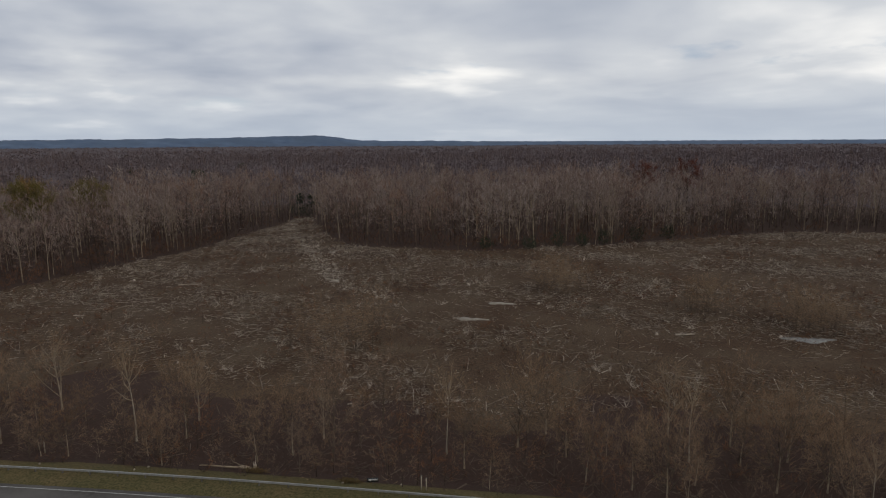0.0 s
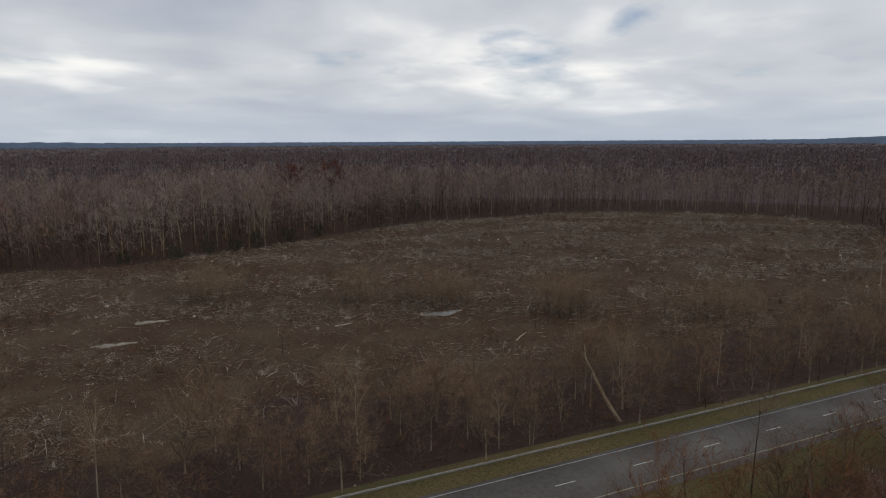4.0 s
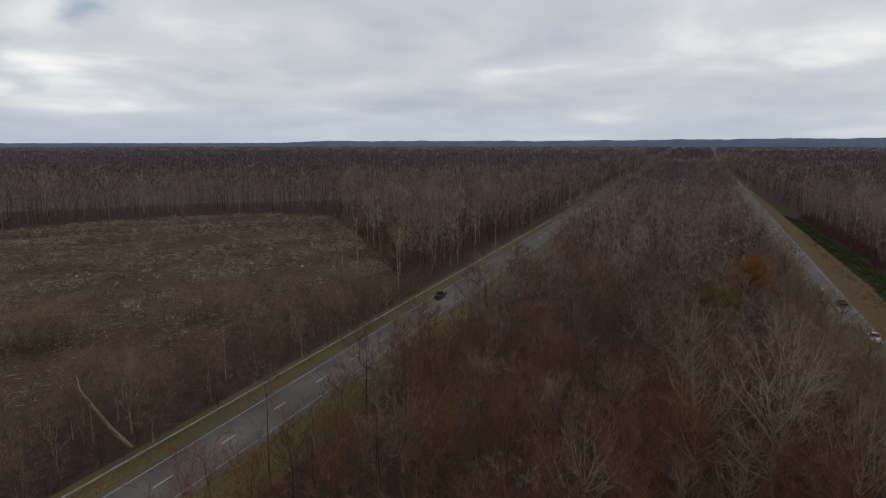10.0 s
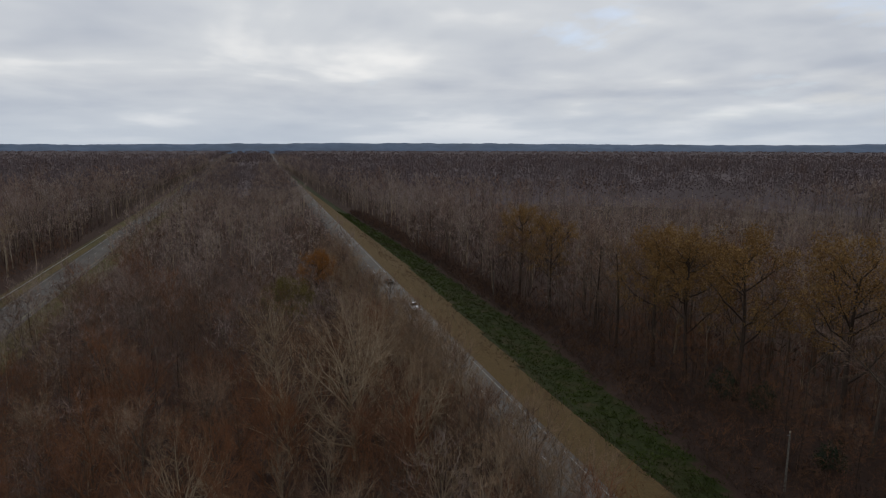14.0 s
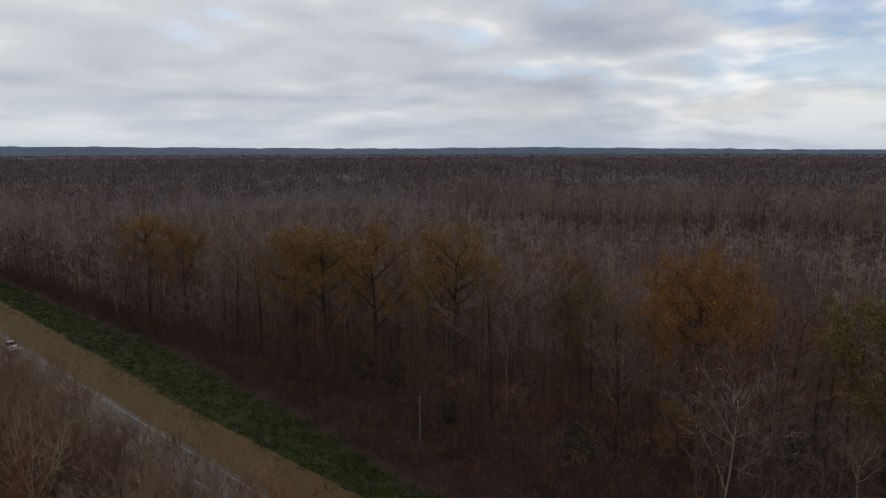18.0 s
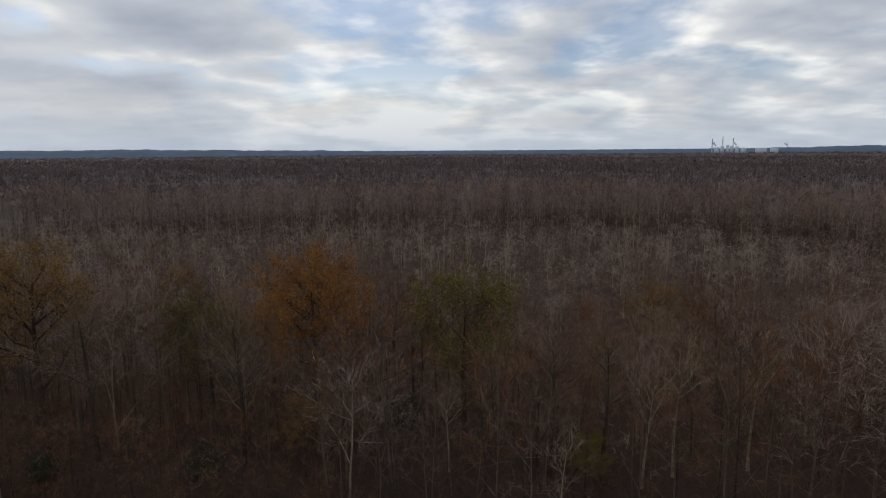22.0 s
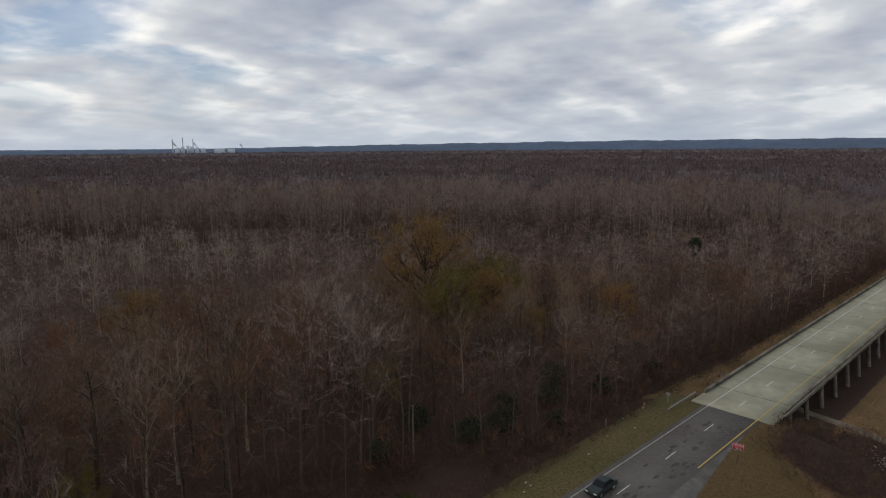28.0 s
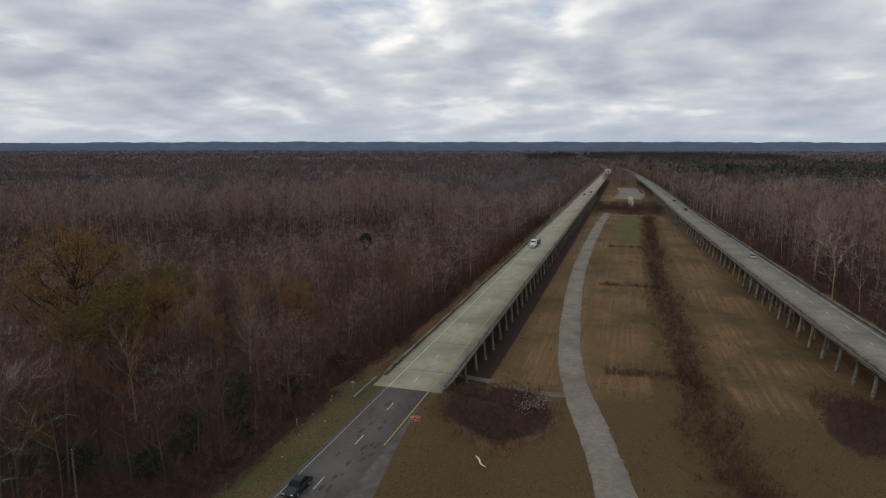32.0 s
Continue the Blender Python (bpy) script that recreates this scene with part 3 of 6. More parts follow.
def build_bridge(key, mid):
    br = tagged(new("highway_bridge"), "long low concrete trestle bridge with pale deck", "bridge", kind="structure")
    lo, hi = (-6.5, 6.3) if key == "southern" else (-6.5, 5.7)
    strip_part("deck", M_CONCRETE if key == "southern" else M_CONCRETE_OLD, br, "pale greenish concrete deck", JOINT, BRIDGE_END, lo, hi, mid, 0.0, bottom=-0.5)
    for edge, side in ((lo, -1), (hi, 1)):
        strip_part("parapet", M_OLDCONC, br, "low weathered concrete parapet", JOINT - 5, BRIDGE_END, edge + 0.02 - 0.34 * (side > 0), edge - 0.02 + 0.34 * (side < 0), mid, 0.62, bottom=0.004)
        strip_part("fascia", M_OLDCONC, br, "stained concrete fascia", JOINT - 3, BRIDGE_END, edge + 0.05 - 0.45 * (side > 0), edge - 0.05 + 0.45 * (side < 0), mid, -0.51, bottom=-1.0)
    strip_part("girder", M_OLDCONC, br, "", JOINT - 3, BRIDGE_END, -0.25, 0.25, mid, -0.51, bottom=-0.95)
    for off, mat in ((4.0, M_YELLOW if key == "southern" else M_WHITE), (-3.6, M_WHITE if key == "southern" else M_FADED)):
        strip_part("edge_line", mat, br, "", JOINT, BRIDGE_END, off - 0.07, off + 0.07, mid, 0.02)
    dash = raw_mesh("lane_dash", *strip(0, 3.05, -0.06, 0.06, lambda x: x * 0, 0.0, step=3.05), [M_WHITE])
    for k in range(44):
        x = JOINT - 4.0 - 12.19 * (k + 0.2)
        if x > BRIDGE_END:
            part("lane_dash", dash, br).location = (x, float(mid(x)), 0.02)
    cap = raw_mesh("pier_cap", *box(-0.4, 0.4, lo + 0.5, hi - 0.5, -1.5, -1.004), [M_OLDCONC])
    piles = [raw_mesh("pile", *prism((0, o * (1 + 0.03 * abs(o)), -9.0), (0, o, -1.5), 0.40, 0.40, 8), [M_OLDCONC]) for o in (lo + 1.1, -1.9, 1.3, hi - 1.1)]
    seam = raw_mesh("deck_joint", *strip(0, 0.14, lo + 0.4, hi - 0.4, lambda x: x * 0, 0.0, step=0.16), [M_PATCH])
    for k in range(30):
        x = JOINT - 9.5 - k * 17.1
        if x > BRIDGE_END:
            part("deck_joint", seam, br).location = (x, float(mid(x)), 0.012)
    n = 62
    for k in range(n):
        x = JOINT - 11 - k * 8.55
        y = float(mid(x))
        c = part("pier_cap", cap, br)
        c.location = (x, y, 0)
        for p in piles:
            part("pile", p, br).location = (x, y, 0)


build_bridge("northern", lambda x: a_mid(x) + 0.4)
build_bridge("southern", b_mid)

# ================= trees =================


def frame_of(d):
    a = np.cross(d, (0.0, 0.0, 1.0))
    n = np.linalg.norm(a)
    a = np.array((1.0, 0, 0)) if n < 1e-3 else a / n
    return a, np.cross(a, d)


def bend_of(p0, p1, p2, f):
    return p0 * (1 - f) ** 2 + p1 * 2 * f * (1 - f) + p2 * f * f


def grow_fan(seed, height, base, radius, girth, mains, subs, twigs, twig, lean=0.03, fork=0.6, steep=0.4, steps=4):
    """Limb segments (p0, p1, r0, r1, level) and twig slivers (base, tip, width) of a leafless tree at the origin: the stem
    dissolves at the height fork into main limbs that arch out to a rounded crown, each with boughs that end in fans of twigs."""
    rng = np.random.default_rng(seed)
    sway, ph = rng.normal(size=2) * lean * height, rng.uniform(0, 6, 2)

    def stem(f):
        return np.array((sway[0] * f * f + 0.008 * height * math.sin(6 * f + ph[0]), sway[1] * f * f + 0.008 * height * math.sin(5 * f + ph[1]), f * height)) - np.array((0.008 * height * math.sin(ph[0]), 0.008 * height * math.sin(ph[1]), 0))

    segs, slivers = [], []
    n = 2 * steps
    for k in range(n):
        a, b = k / n * fork, (k + 1) / n * fork
        segs.append((stem(a), stem(b), girth * (1 - 0.72 * k / n) * (1.25 if k == 0 else 1), girth * (1 - 0.72 * (k + 1) / n), 0))
    mid = height * (base + (1 - base) * 0.40)
    axis = stem(mid / height) * np.array((1, 1, 0))
    for k in range(mains):
        u = (k + 0.5) / mains
        t = 2.4 * k + rng.normal() * 0.35
        phi = radians(-12 + 92 * u + rng.normal() * 7)
        ring = max(0.05, math.cos(phi)) ** 0.65
        reach = rng.uniform(0.70, 0.92)
        tip = axis + np.array((math.cos(t) * ring * radius, math.sin(t) * ring * radius, 0)) * reach
        tip[2] = mid + (height - mid) * math.sin(phi) * rng.uniform(0.74, 0.90) * (1 if phi > 0 else 0.9)
        run = math.hypot(tip[0] - axis[0], tip[1] - axis[1])
        start = stem(min(fork * rng.uniform(0.93, 0.99), max(base * 0.6, (tip[2] - run * rng.uniform(0.4 + steep, 0.9 + 2.0 * steep)) / height)))
        way = tip - start
        knee = start + way * np.array((0.58, 0.58, 0.46)) + rng.normal(size=3) * 0.07 * radius
        r = girth * 0.40 * (1.05 - 0.35 * u)
        pts = [bend_of(start, knee, tip, f) + rng.normal(size=3) * 0.025 * radius * (0 < f < 1) for f in np.linspace(0, 1, steps + 1)]
        for i in range(steps):
            segs.append((pts[i], pts[i + 1], r * (1 - 0.82 * i / steps), r * (1 - 0.82 * (i + 1) / steps), 1))
        for j in range(subs):
            f = 0.22 + 0.78 * (j + rng.random()) / subs
            p = bend_of(start, knee, tip, f)
            d = (tip - knee) * f + (knee - start) * (1 - f)
            d /= np.linalg.norm(d) + 1e-9
            e = d * 0.6 + rng.normal(size=3) * 0.62 + np.array((0, 0, 0.05 + 0.14 * steep))
            e /= np.linalg.norm(e)
            size = radius * rng.uniform(0.28, 0.56) * (1.25 - 0.5 * f)
            q = p + e * size * 0.55 + rng.normal(size=3) * 0.03 * size
            e2 = e + rng.normal(size=3) * 0.3 + np.array((0, 0, 0.08))
            e2 /= np.linalg.norm(e2)
            z = q + e2 * size * 0.5
            rs = r * (1 - 0.82 * f) * 0.55
            out = z - axis - np.array((0, 0, mid - 0.3 * (height - mid)))
            out /= np.linalg.norm(out) + 1e-9
            segs.append((p, q, rs, rs * 0.6, 2))
            segs.append((q, z, rs * 0.6, rs * 0.25, 2))
            for _ in range(twigs):
                g = rng.uniform(0.15, 1.0)
                b = p + (q - p) * g * 2 if g < 0.5 else q + (z - q) * (g * 2 - 1)
                c = e2 * 0.4 + out * 0.65 + rng.normal(size=3) * 0.5 + np.array((0, 0, 0.02 + 0.12 * steep))
                c /= np.linalg.norm(c)
                slivers.append((b, b + c * twig * rng.uniform(0.5, 1.4), rng.uniform(0.6, 1.3)))
    return segs, slivers


def tubes(segs, sides_of=(6, 4, 3, 3)):
    """Triangles of all the limb segments."""
    vs, ts, n = [], [], 0
    for p0, p1, r0, r1, level in segs:
        s = sides_of[min(level, 3)]
        d = (p1 - p0) / (np.linalg.norm(p1 - p0) + 1e-9)
        a, b = frame_of(d)
        t = np.arange(s) * 2 * np.pi / s
        ring = np.cos(t)[:, None] * a + np.sin(t)[:, None] * b
        vs += [p0 + ring * r0, p1 + ring * r1]
        i = np.arange(s)
        j = (i + 1) % s
        ts += [np.stack([i, j, j + s], 1) + n, np.stack([i, j + s, i + s], 1) + n]
        n += 2 * s
    return np.concatenate(vs), np.concatenate(ts)


def sliver_tris(slivers, rng):
    p = np.array([s[0] for s in slivers])
    q = np.array([s[1] for s in slivers])
    w = np.array([s[2] for s in slivers])[:, None]
    side = np.cross(q - p, rng.normal(size=p.shape))
    side /= np.linalg.norm(side, axis=1)[:, None] + 1e-9
    v = np.stack([p - side * w, p + side * w, q], 1).reshape(-1, 3)
    return v, np.arange(len(v)).reshape(-1, 3)


def leaf_tris(points, size, rng, per=1):
    p = np.repeat(points, per, 0) + rng.normal(size=(len(points) * per, 3)) * size * 1.6
    a, b = rng.normal(size=p.shape), rng.normal(size=p.shape)
    a *= size / np.linalg.norm(a, axis=1)[:, None]
    b = np.cross(a, b)
    b *= size * 0.6 / (np.linalg.norm(b, axis=1)[:, None] + 1e-9)
    v = np.stack([p - a, p + b, p + a, p - b], 1).reshape(-1, 3)
    i = np.arange(len(p))[:, None] * 4
    return v, np.concatenate([i + [0, 1, 2], i + [0, 2, 3]])


PROTOS = {}


def tree_meshes(kind, seed):
    """(trunk mesh, crown mesh, leaf mesh or None) of one of the kinds, built once for each seed."""
    if (kind, seed) in PROTOS:
        return PROTOS[kind, seed]
    k = TREE_KINDS[kind]
    segs, sl = grow_fan(hash_of(kind) * 97 + seed, *k["fan"])
    sl = [(a, b, w * k.get("fine", 0.016)) for a, b, w in sl]
    rng = np.random.default_rng(seed + 5)
    trunk = [s for s in segs if s[4] == 0]
    crown = [s for s in segs if s[4] > 0]
    v, t = tubes(trunk)
    tm = raw_mesh("trunk", v, t, [k["bark"]], smooth=True)
    v1, t1 = tubes(crown)
    v2, t2 = sliver_tris(sl, rng)
    idx = np.concatenate([np.zeros(len(t1)), np.ones(len(t2))])
    cm = raw_mesh("crown", np.concatenate([v1, v2]), np.concatenate([t1, t2 + len(v1)]), [k.get("limb", k["bark"]), k["twig"]], idx)
    lm = None
    if "leaf" in k:
        a, b = np.array([s[0] for s in sl]), np.array([s[1] for s in sl])
        spots = np.concatenate([a + (b - a) * rng.uniform(0.1, 1.1, len(a))[:, None] for _ in range(k["leaf_per"])])
        lv, lt = leaf_tris(spots + rng.normal(size=spots.shape) * 0.22, k["leaf_size"], rng)
        lm = raw_mesh("foliage", lv, lt, [k["leaf"]])
    PROTOS[kind, seed] = (tm, cm, lm)
    return PROTOS[kind, seed]


def hash_of(text):
    return sum((i + 1) * ord(c) for i, c in enumerate(text)) % 1009


# fan: height, crown base, crown radius, girth, main limbs, boughs on each, twigs on each, twig length, lean, fork height, steepness of the limbs
TREE_KINDS = {
    "slender": dict(fan=(20.0, 0.34, 3.4, 0.19, 16, 6, 10, 1.5, 0.03, 0.92, 0.7), bark=M_BARK, limb=M_STEM, twig=M_TWIG),
    "pale": dict(fan=(21.0, 0.44, 4.6, 0.20, 10, 9, 10, 1.5, 0.05, 0.65, 0.5), bark=M_PALE, limb=M_PALE, twig=M_TWIG),
    "broad": dict(fan=(24.0, 0.42, 6.4, 0.36, 12, 10, 11, 1.7, 0.03, 0.8, 0.4), bark=M_BARK, limb=M_STEM, twig=M_TWIG),
    "ruddy": dict(fan=(16.0, 0.14, 4.8, 0.16, 15, 9, 13, 1.5, 0.03, 0.6, 0.7), bark=M_STEM, limb=M_TWIG_RED, twig=M_TWIG_RED, fine=0.014),
    "grey": dict(fan=(18.0, 0.26, 4.4, 0.20, 12, 9, 10, 1.5, 0.04, 0.6, 0.7), bark=M_PALE, limb=M_PALE, twig=M_TWIG_LIGHT),
    "brown": dict(fan=(18.0, 0.24, 4.7, 0.17, 13, 9, 11, 1.5, 0.03, 0.64, 0.6), bark=M_STEM, limb=M_STEM, twig=M_TWIG),
    "white": dict(fan=(21.0, 0.36, 3.6, 0.18, 9, 8, 8, 1.6, 0.05, 0.6, 0.5), bark=M_SNAG, limb=M_TANBARK, twig=M_TWIG_LIGHT),
    "red_oak": dict(fan=(26.0, 0.46, 7.6, 0.34, 12, 9, 12, 1.3, 0.02, 0.8, 0.2), bark=M_BARK, twig=M_DARKRED, leaf=M_DARKRED, leaf_size=0.15, leaf_per=4),
    "dusky": dict(fan=(17.0, 0.20, 4.7, 0.17, 13, 9, 12, 1.5, 0.03, 0.62, 0.6), bark=M_BARK, limb=M_STEM, twig=M_TWIG_DARK),
    "sapling": dict(fan=(11.0, 0.18, 2.6, 0.075, 12, 6, 9, 1.0, 0.07, 0.9, 0.7), bark=M_STEM, limb=M_STEM, twig=M_SAPLING),
    "thin_tree": dict(fan=(16.0, 0.28, 3.3, 0.11, 13, 7, 10, 1.2, 0.06, 0.88, 0.7), bark=M_PALE, limb=M_STEM, twig=M_SAPLING),
    "pale_thin": dict(fan=(15.0, 0.28, 3.4, 0.12, 11, 8, 11, 1.3, 0.06, 0.6, 0.8), bark=M_PALE, limb=M_STEM, twig=M_SAPLING),
    "orange_oak": dict(fan=(28.0, 0.47, 10.0, 0.44, 16, 12, 12, 1.5, 0.015, 0.78, 0.15), bark=M_BARK, twig=M_OAKLEAF, leaf=M_OAKLEAF, leaf_size=0.14, leaf_per=9),
    "olive_oak": dict(fan=(24.0, 0.48, 9.2, 0.36, 14, 11, 11, 1.4, 0.02, 0.78, 0.2), bark=M_BARK, limb=M_STEM, twig=M_YELLEAF, leaf=M_YELLEAF, leaf_size=0.17, leaf_per=6),
    "ochre_oak": dict(fan=(30.0, 0.44, 8.8, 0.50, 14, 10, 10, 1.6, 0.025, 0.8, 0.3), bark=M_BARK, twig=M_OCHRE, leaf=M_OCHRE, leaf_size=0.15, leaf_per=8),
    "great_oak": dict(fan=(31.0, 0.32, 11.6, 0.66, 20, 13, 11, 1.8, 0.04, 0.66, 0.25), bark=M_BARK, twig=M_OCHRE, leaf=M_OCHRE, leaf_size=0.15, leaf_per=5),
    "young_fork": dict(fan=(14.0, 0.20, 4.4, 0.13, 13, 9, 12, 1.2, 0.08, 0.35, 0.9), bark=M_PALE, limb=M_STEM, twig=M_SAPLING),
    "spreading": dict(fan=(20.0, 0.16, 8.6, 0.36, 17, 12, 12, 1.6, 0.05, 0.4, 0.5), bark=M_TANBARK, limb=M_TANBARK, twig=M_TWIG_LIGHT, fine=0.018),
    "pine": dict(fan=(20.0, 0.38, 3.4, 0.25, 18, 6, 9, 1.0, 0.015, 0.96, 0.05), bark=M_BARK, twig=M_PINE, leaf=M_PINE, leaf_size=0.22, leaf_per=3),
}


def tall_of(kind):
    k = TREE_KINDS[kind]
    return k["fan"][0]


def plant(name, kind, seed, x, y, scale, label, group="", turn=None, z=None):
    tm, cm, lm = tree_meshes(kind, seed)
    ob = tagged(new(name), label, "tree", group)
    ob.location = (x, y, (float(ground_z(np.array(x), np.array(y))) if z is None else z) - 0.15)
    ob.scale = (scale, scale, scale)
    ob.rotation_euler = (0, 0, x * 1.7 + y * 0.9 if turn is None else turn)
    part("trunk", tm, ob)
    part("crown", cm, ob)
    if lm:
        part("foliage", lm, ob)
    return ob


def woods_here(x, y):
    """Height of the woods at a place, 0 where none stand."""
    ya, yb = a_mid(x), b_mid(x)
    h = 24.0 + 2.5 * wobble(x, y, 37, 1)
    edge = np.interp(x, [-330, -286, -251, -195, -106, 2, 112, 372, 385, 400], [-108, -123, -178, -239, -301, -333, -308, -331, -248, -150])
    young = (y < -112) & (y > edge + 8 * wobble(x, y, 17, 2)) & (x > -320) & (x < 380)
    h = np.where(young, 12.0 + 1.5 * wobble(x, y, 23, 4), h)
    h = np.where((y < yb) & (y > -112) & (x < -60), 16.0, h)
    h = np.where((y > ya), 26.0 + 2 * wobble(x, y, 31, 6), h)
    median = (y < ya) & (y > yb)
    h = np.where(median, 15.5 + 2.5 * wobble(x, y, 15, 3), h)
    none = clearing(x, y) | (median & (x < 36) & (x > -760)) | (np.abs(y - ya) < np.where(x > 255, 6.0, 10.8)) | (median & (np.abs(y - yb) < 8.0))
    none |= (y > ya) & (y < 92) & (x > -178) & (x < 150)
    none |= (y > ya) & (y < 76) & (x >= 150)
    none |= (y > ya) & (y < ya + 14) & (x < -178)
    none |= (y < yb) & (y > green_edge(x) - 11 * sstep(x, 0, 40) * (1 - sstep(x, 112, 170)) - 4) & (x > -60)
    none |= (y < yb) & (y > yb - 16) & (x <= -60)
    none |= (y < yb) & (y > -85) & (x > 22) & (x < 112)
    return np.where(none, 0.0, h)


def scatter(x0, x1, y0, y1, gap, seed):
    """Places on a shaken grid."""
    rng = np.random.default_rng(seed)
    X, Y = np.meshgrid(np.arange(x0, x1, gap), np.arange(y0, y1, gap), indexing="ij")
    X, Y = X.ravel(), Y.ravel()
    return X + rng.uniform(-0.48, 0.48, len(X)) * gap, Y + rng.uniform(-0.48, 0.48, len(X)) * gap


def simple_tree(seed, limbs, subs, twigs, sides, width, twig_len, base, radius, stem=0.0075, limb_w=0.0022, lift=0.3):
    """A leafless tree 1 m high of few triangles, for the woods further off: a stem, limbs that fan up into a rounded crown, a haze of twigs."""
    rng = np.random.default_rng(seed)
    vs, ts, mi = [], [], []

    def sliver(p, q, w, mat):
        n = len(vs)
        s = np.cross(q - p, rng.normal(size=3))
        s = s / (np.linalg.norm(s) + 1e-9) * w
        vs.extend([p - s, p + s, q])
        ts.append((n, n + 1, n + 2))
        mi.append(mat)

    bend = rng.normal(size=2) * 0.035
    a = np.arange(sides) * 2 * np.pi / sides
    top = np.array((bend[0], bend[1], 0.92))
    vs.extend([np.array((math.cos(t) * stem, math.sin(t) * stem, -0.01)) for t in a] + [top])
    ts.extend([(k, (k + 1) % sides, sides) for k in range(sides)])
    mi.extend([0] * sides)
    tips = []
    mid, tall = (base + 1.0) / 2, (1.0 - base) / 2
    for k in range(limbs):
        t, u = rng.random() * 6.283, rng.uniform(-0.75, 1.0)
        r = radius * math.sqrt(max(0.05, 1 - u * u)) * rng.uniform(0.65, 1.1)
        q = np.array((math.cos(t) * r, math.sin(t) * r, mid + tall * u * rng.uniform(0.8, 1.0))) + top * 0.3 * np.array((1, 1, 0))
        f = max(base * 0.75, q[2] - r * rng.uniform(0.9, 2.0))
        p = top * f / 0.92
        sliver(p, q, limb_w, 0)
        for _ in range(subs):
            w = rng.uniform(0.35, 0.85)
            b = p * (1 - w) + q * w
            e = b + (q - p) * rng.uniform(0.2, 0.5) + rng.normal(size=3) * radius * 0.28 + np.array((0, 0, radius * 0.2))
            sliver(b, e, limb_w * 0.55, 1)
            tips.append((b, e))
        tips.append((p * 0.5 + q * 0.5, q))
    for k in range(twigs):
        p, q = tips[rng.integers(len(tips))]
        s = p + (q - p) * rng.uniform(0.2, 1.0)
        d = rng.normal(size=3) * 0.6 + (q - p) / (np.linalg.norm(q - p) + 1e-9) * 0.7 + np.array((0, 0, lift))
        d /= np.linalg.norm(d)
        sliver(s, s + d * twig_len * rng.uniform(0.5, 1.4), width * rng.uniform(0.7, 1.3), 1)
    return np.array(vs), np.array(ts), np.array(mi)


def fan_tree(seed, mains, subs, twigs, base, radius, girth, twig, wide, fork=0.6, steps=2, lean=0.04, steep=0.6):
    """A leafless tree 1 m high for the woods: the same growth in flat slivers and ribbons, with a three-sided stem."""
    segs, slivers = grow_fan(seed, 1.0, base, radius, girth, mains, subs, twigs, twig, lean, fork, steep, steps)
    rng = np.random.default_rng(seed + 1)
    v, t = tubes([s for s in segs if s[4] == 0][::2] if steps > 3 else [(s[0], s[1], s[2], s[3], 3) for s in segs if s[4] == 0])
    parts_v, parts_t, m, n = [v], [t], [np.zeros(len(t), int)], len(v)
    for p, q, r0, r1, level in segs:
        if level == 0:
            continue
        side = np.cross(q - p, rng.normal(size=3))
        side /= np.linalg.norm(side) + 1e-9
        if level == 1:
            parts_v.append(np.array((p - side * r0, p + side * r0, q + side * r1, q - side * r1)))
            parts_t.append(np.array(((0, 1, 2), (0, 2, 3))) + n)
            m.append(np.zeros(2, int))
            n += 4
        else:
            parts_v.append(np.array((p - side * r0, p + side * r0, q)))
            parts_t.append(np.array(((0, 1, 2),)) + n)
            m.append(np.zeros(1, int))
            n += 3
    if slivers:
        v, t = sliver_tris([(a, b, w * wide) for a, b, w in slivers], rng)
        parts_v.append(v)
        parts_t.append(t + n)
        m.append(np.ones(len(t), int))
    return np.concatenate(parts_v), np.concatenate(parts_t), np.concatenate(m)


def puff_tree(seed, flakes, spikes, base, radius, flake, stem=0.009):
    """A tree 1 m high seen from far away: a stem, and a rounded crown of twig sprays that face outwards, with fine leaders on top."""
    rng = np.random.default_rng(seed)
    a = np.arange(3) * 2.094
    v = [np.stack([np.cos(a) * stem, np.sin(a) * stem, 0 * a - 0.01], 1), np.array([(0, 0, 0.85)])]
    t, m, n = [(0, 1, 3), (1, 2, 3), (2, 0, 3)], [0, 0, 0], 4
    mid, tall = (base + 1) / 2, (1 - base) / 2
    for k in range(flakes):
        u = 1 - 1.55 * (k + 0.5) / flakes
        th = 2.4 * k + rng.normal() * 0.4
        w = math.sqrt(max(0.03, 1 - u * u))
        out = np.array((math.cos(th) * w, math.sin(th) * w, u))
        c = out * np.array((radius, radius, tall)) * rng.uniform(0.7, 1.02) + np.array((0, 0, mid))
        out = out + rng.normal(size=3) * 0.3
        f, g = frame_of(out / np.linalg.norm(out))
        r = rng.uniform(0, 6.283)
        v.append(np.array([c + (f * math.cos(r + q) + g * math.sin(r + q)) * flake * rng.uniform(0.6, 1.3) for q in (0, 2.1, 4.2)]))
        t.append((n, n + 1, n + 2))
        m.append(1)
        n += 3
    for k in range(spikes):
        th, w = rng.uniform(0, 6.283), rng.uniform(0.1, 0.9)
        p = np.array((math.cos(th) * radius * w, math.sin(th) * radius * w, mid + tall * 0.25))
        q = p * np.array((1.15, 1.15, 0)) + np.array((0, 0, mid + tall * math.sqrt(1 - w * w) * rng.uniform(0.95, 1.25)))
        s = np.array((-math.sin(th + k), math.cos(th + k), 0)) * flake * 0.3
        v.append(np.array([p - s, p + s, q]))
        t.append((n, n + 1, n + 2))
        m.append(1)
        n += 3
    return np.concatenate(v), np.array(t), np.array(m)


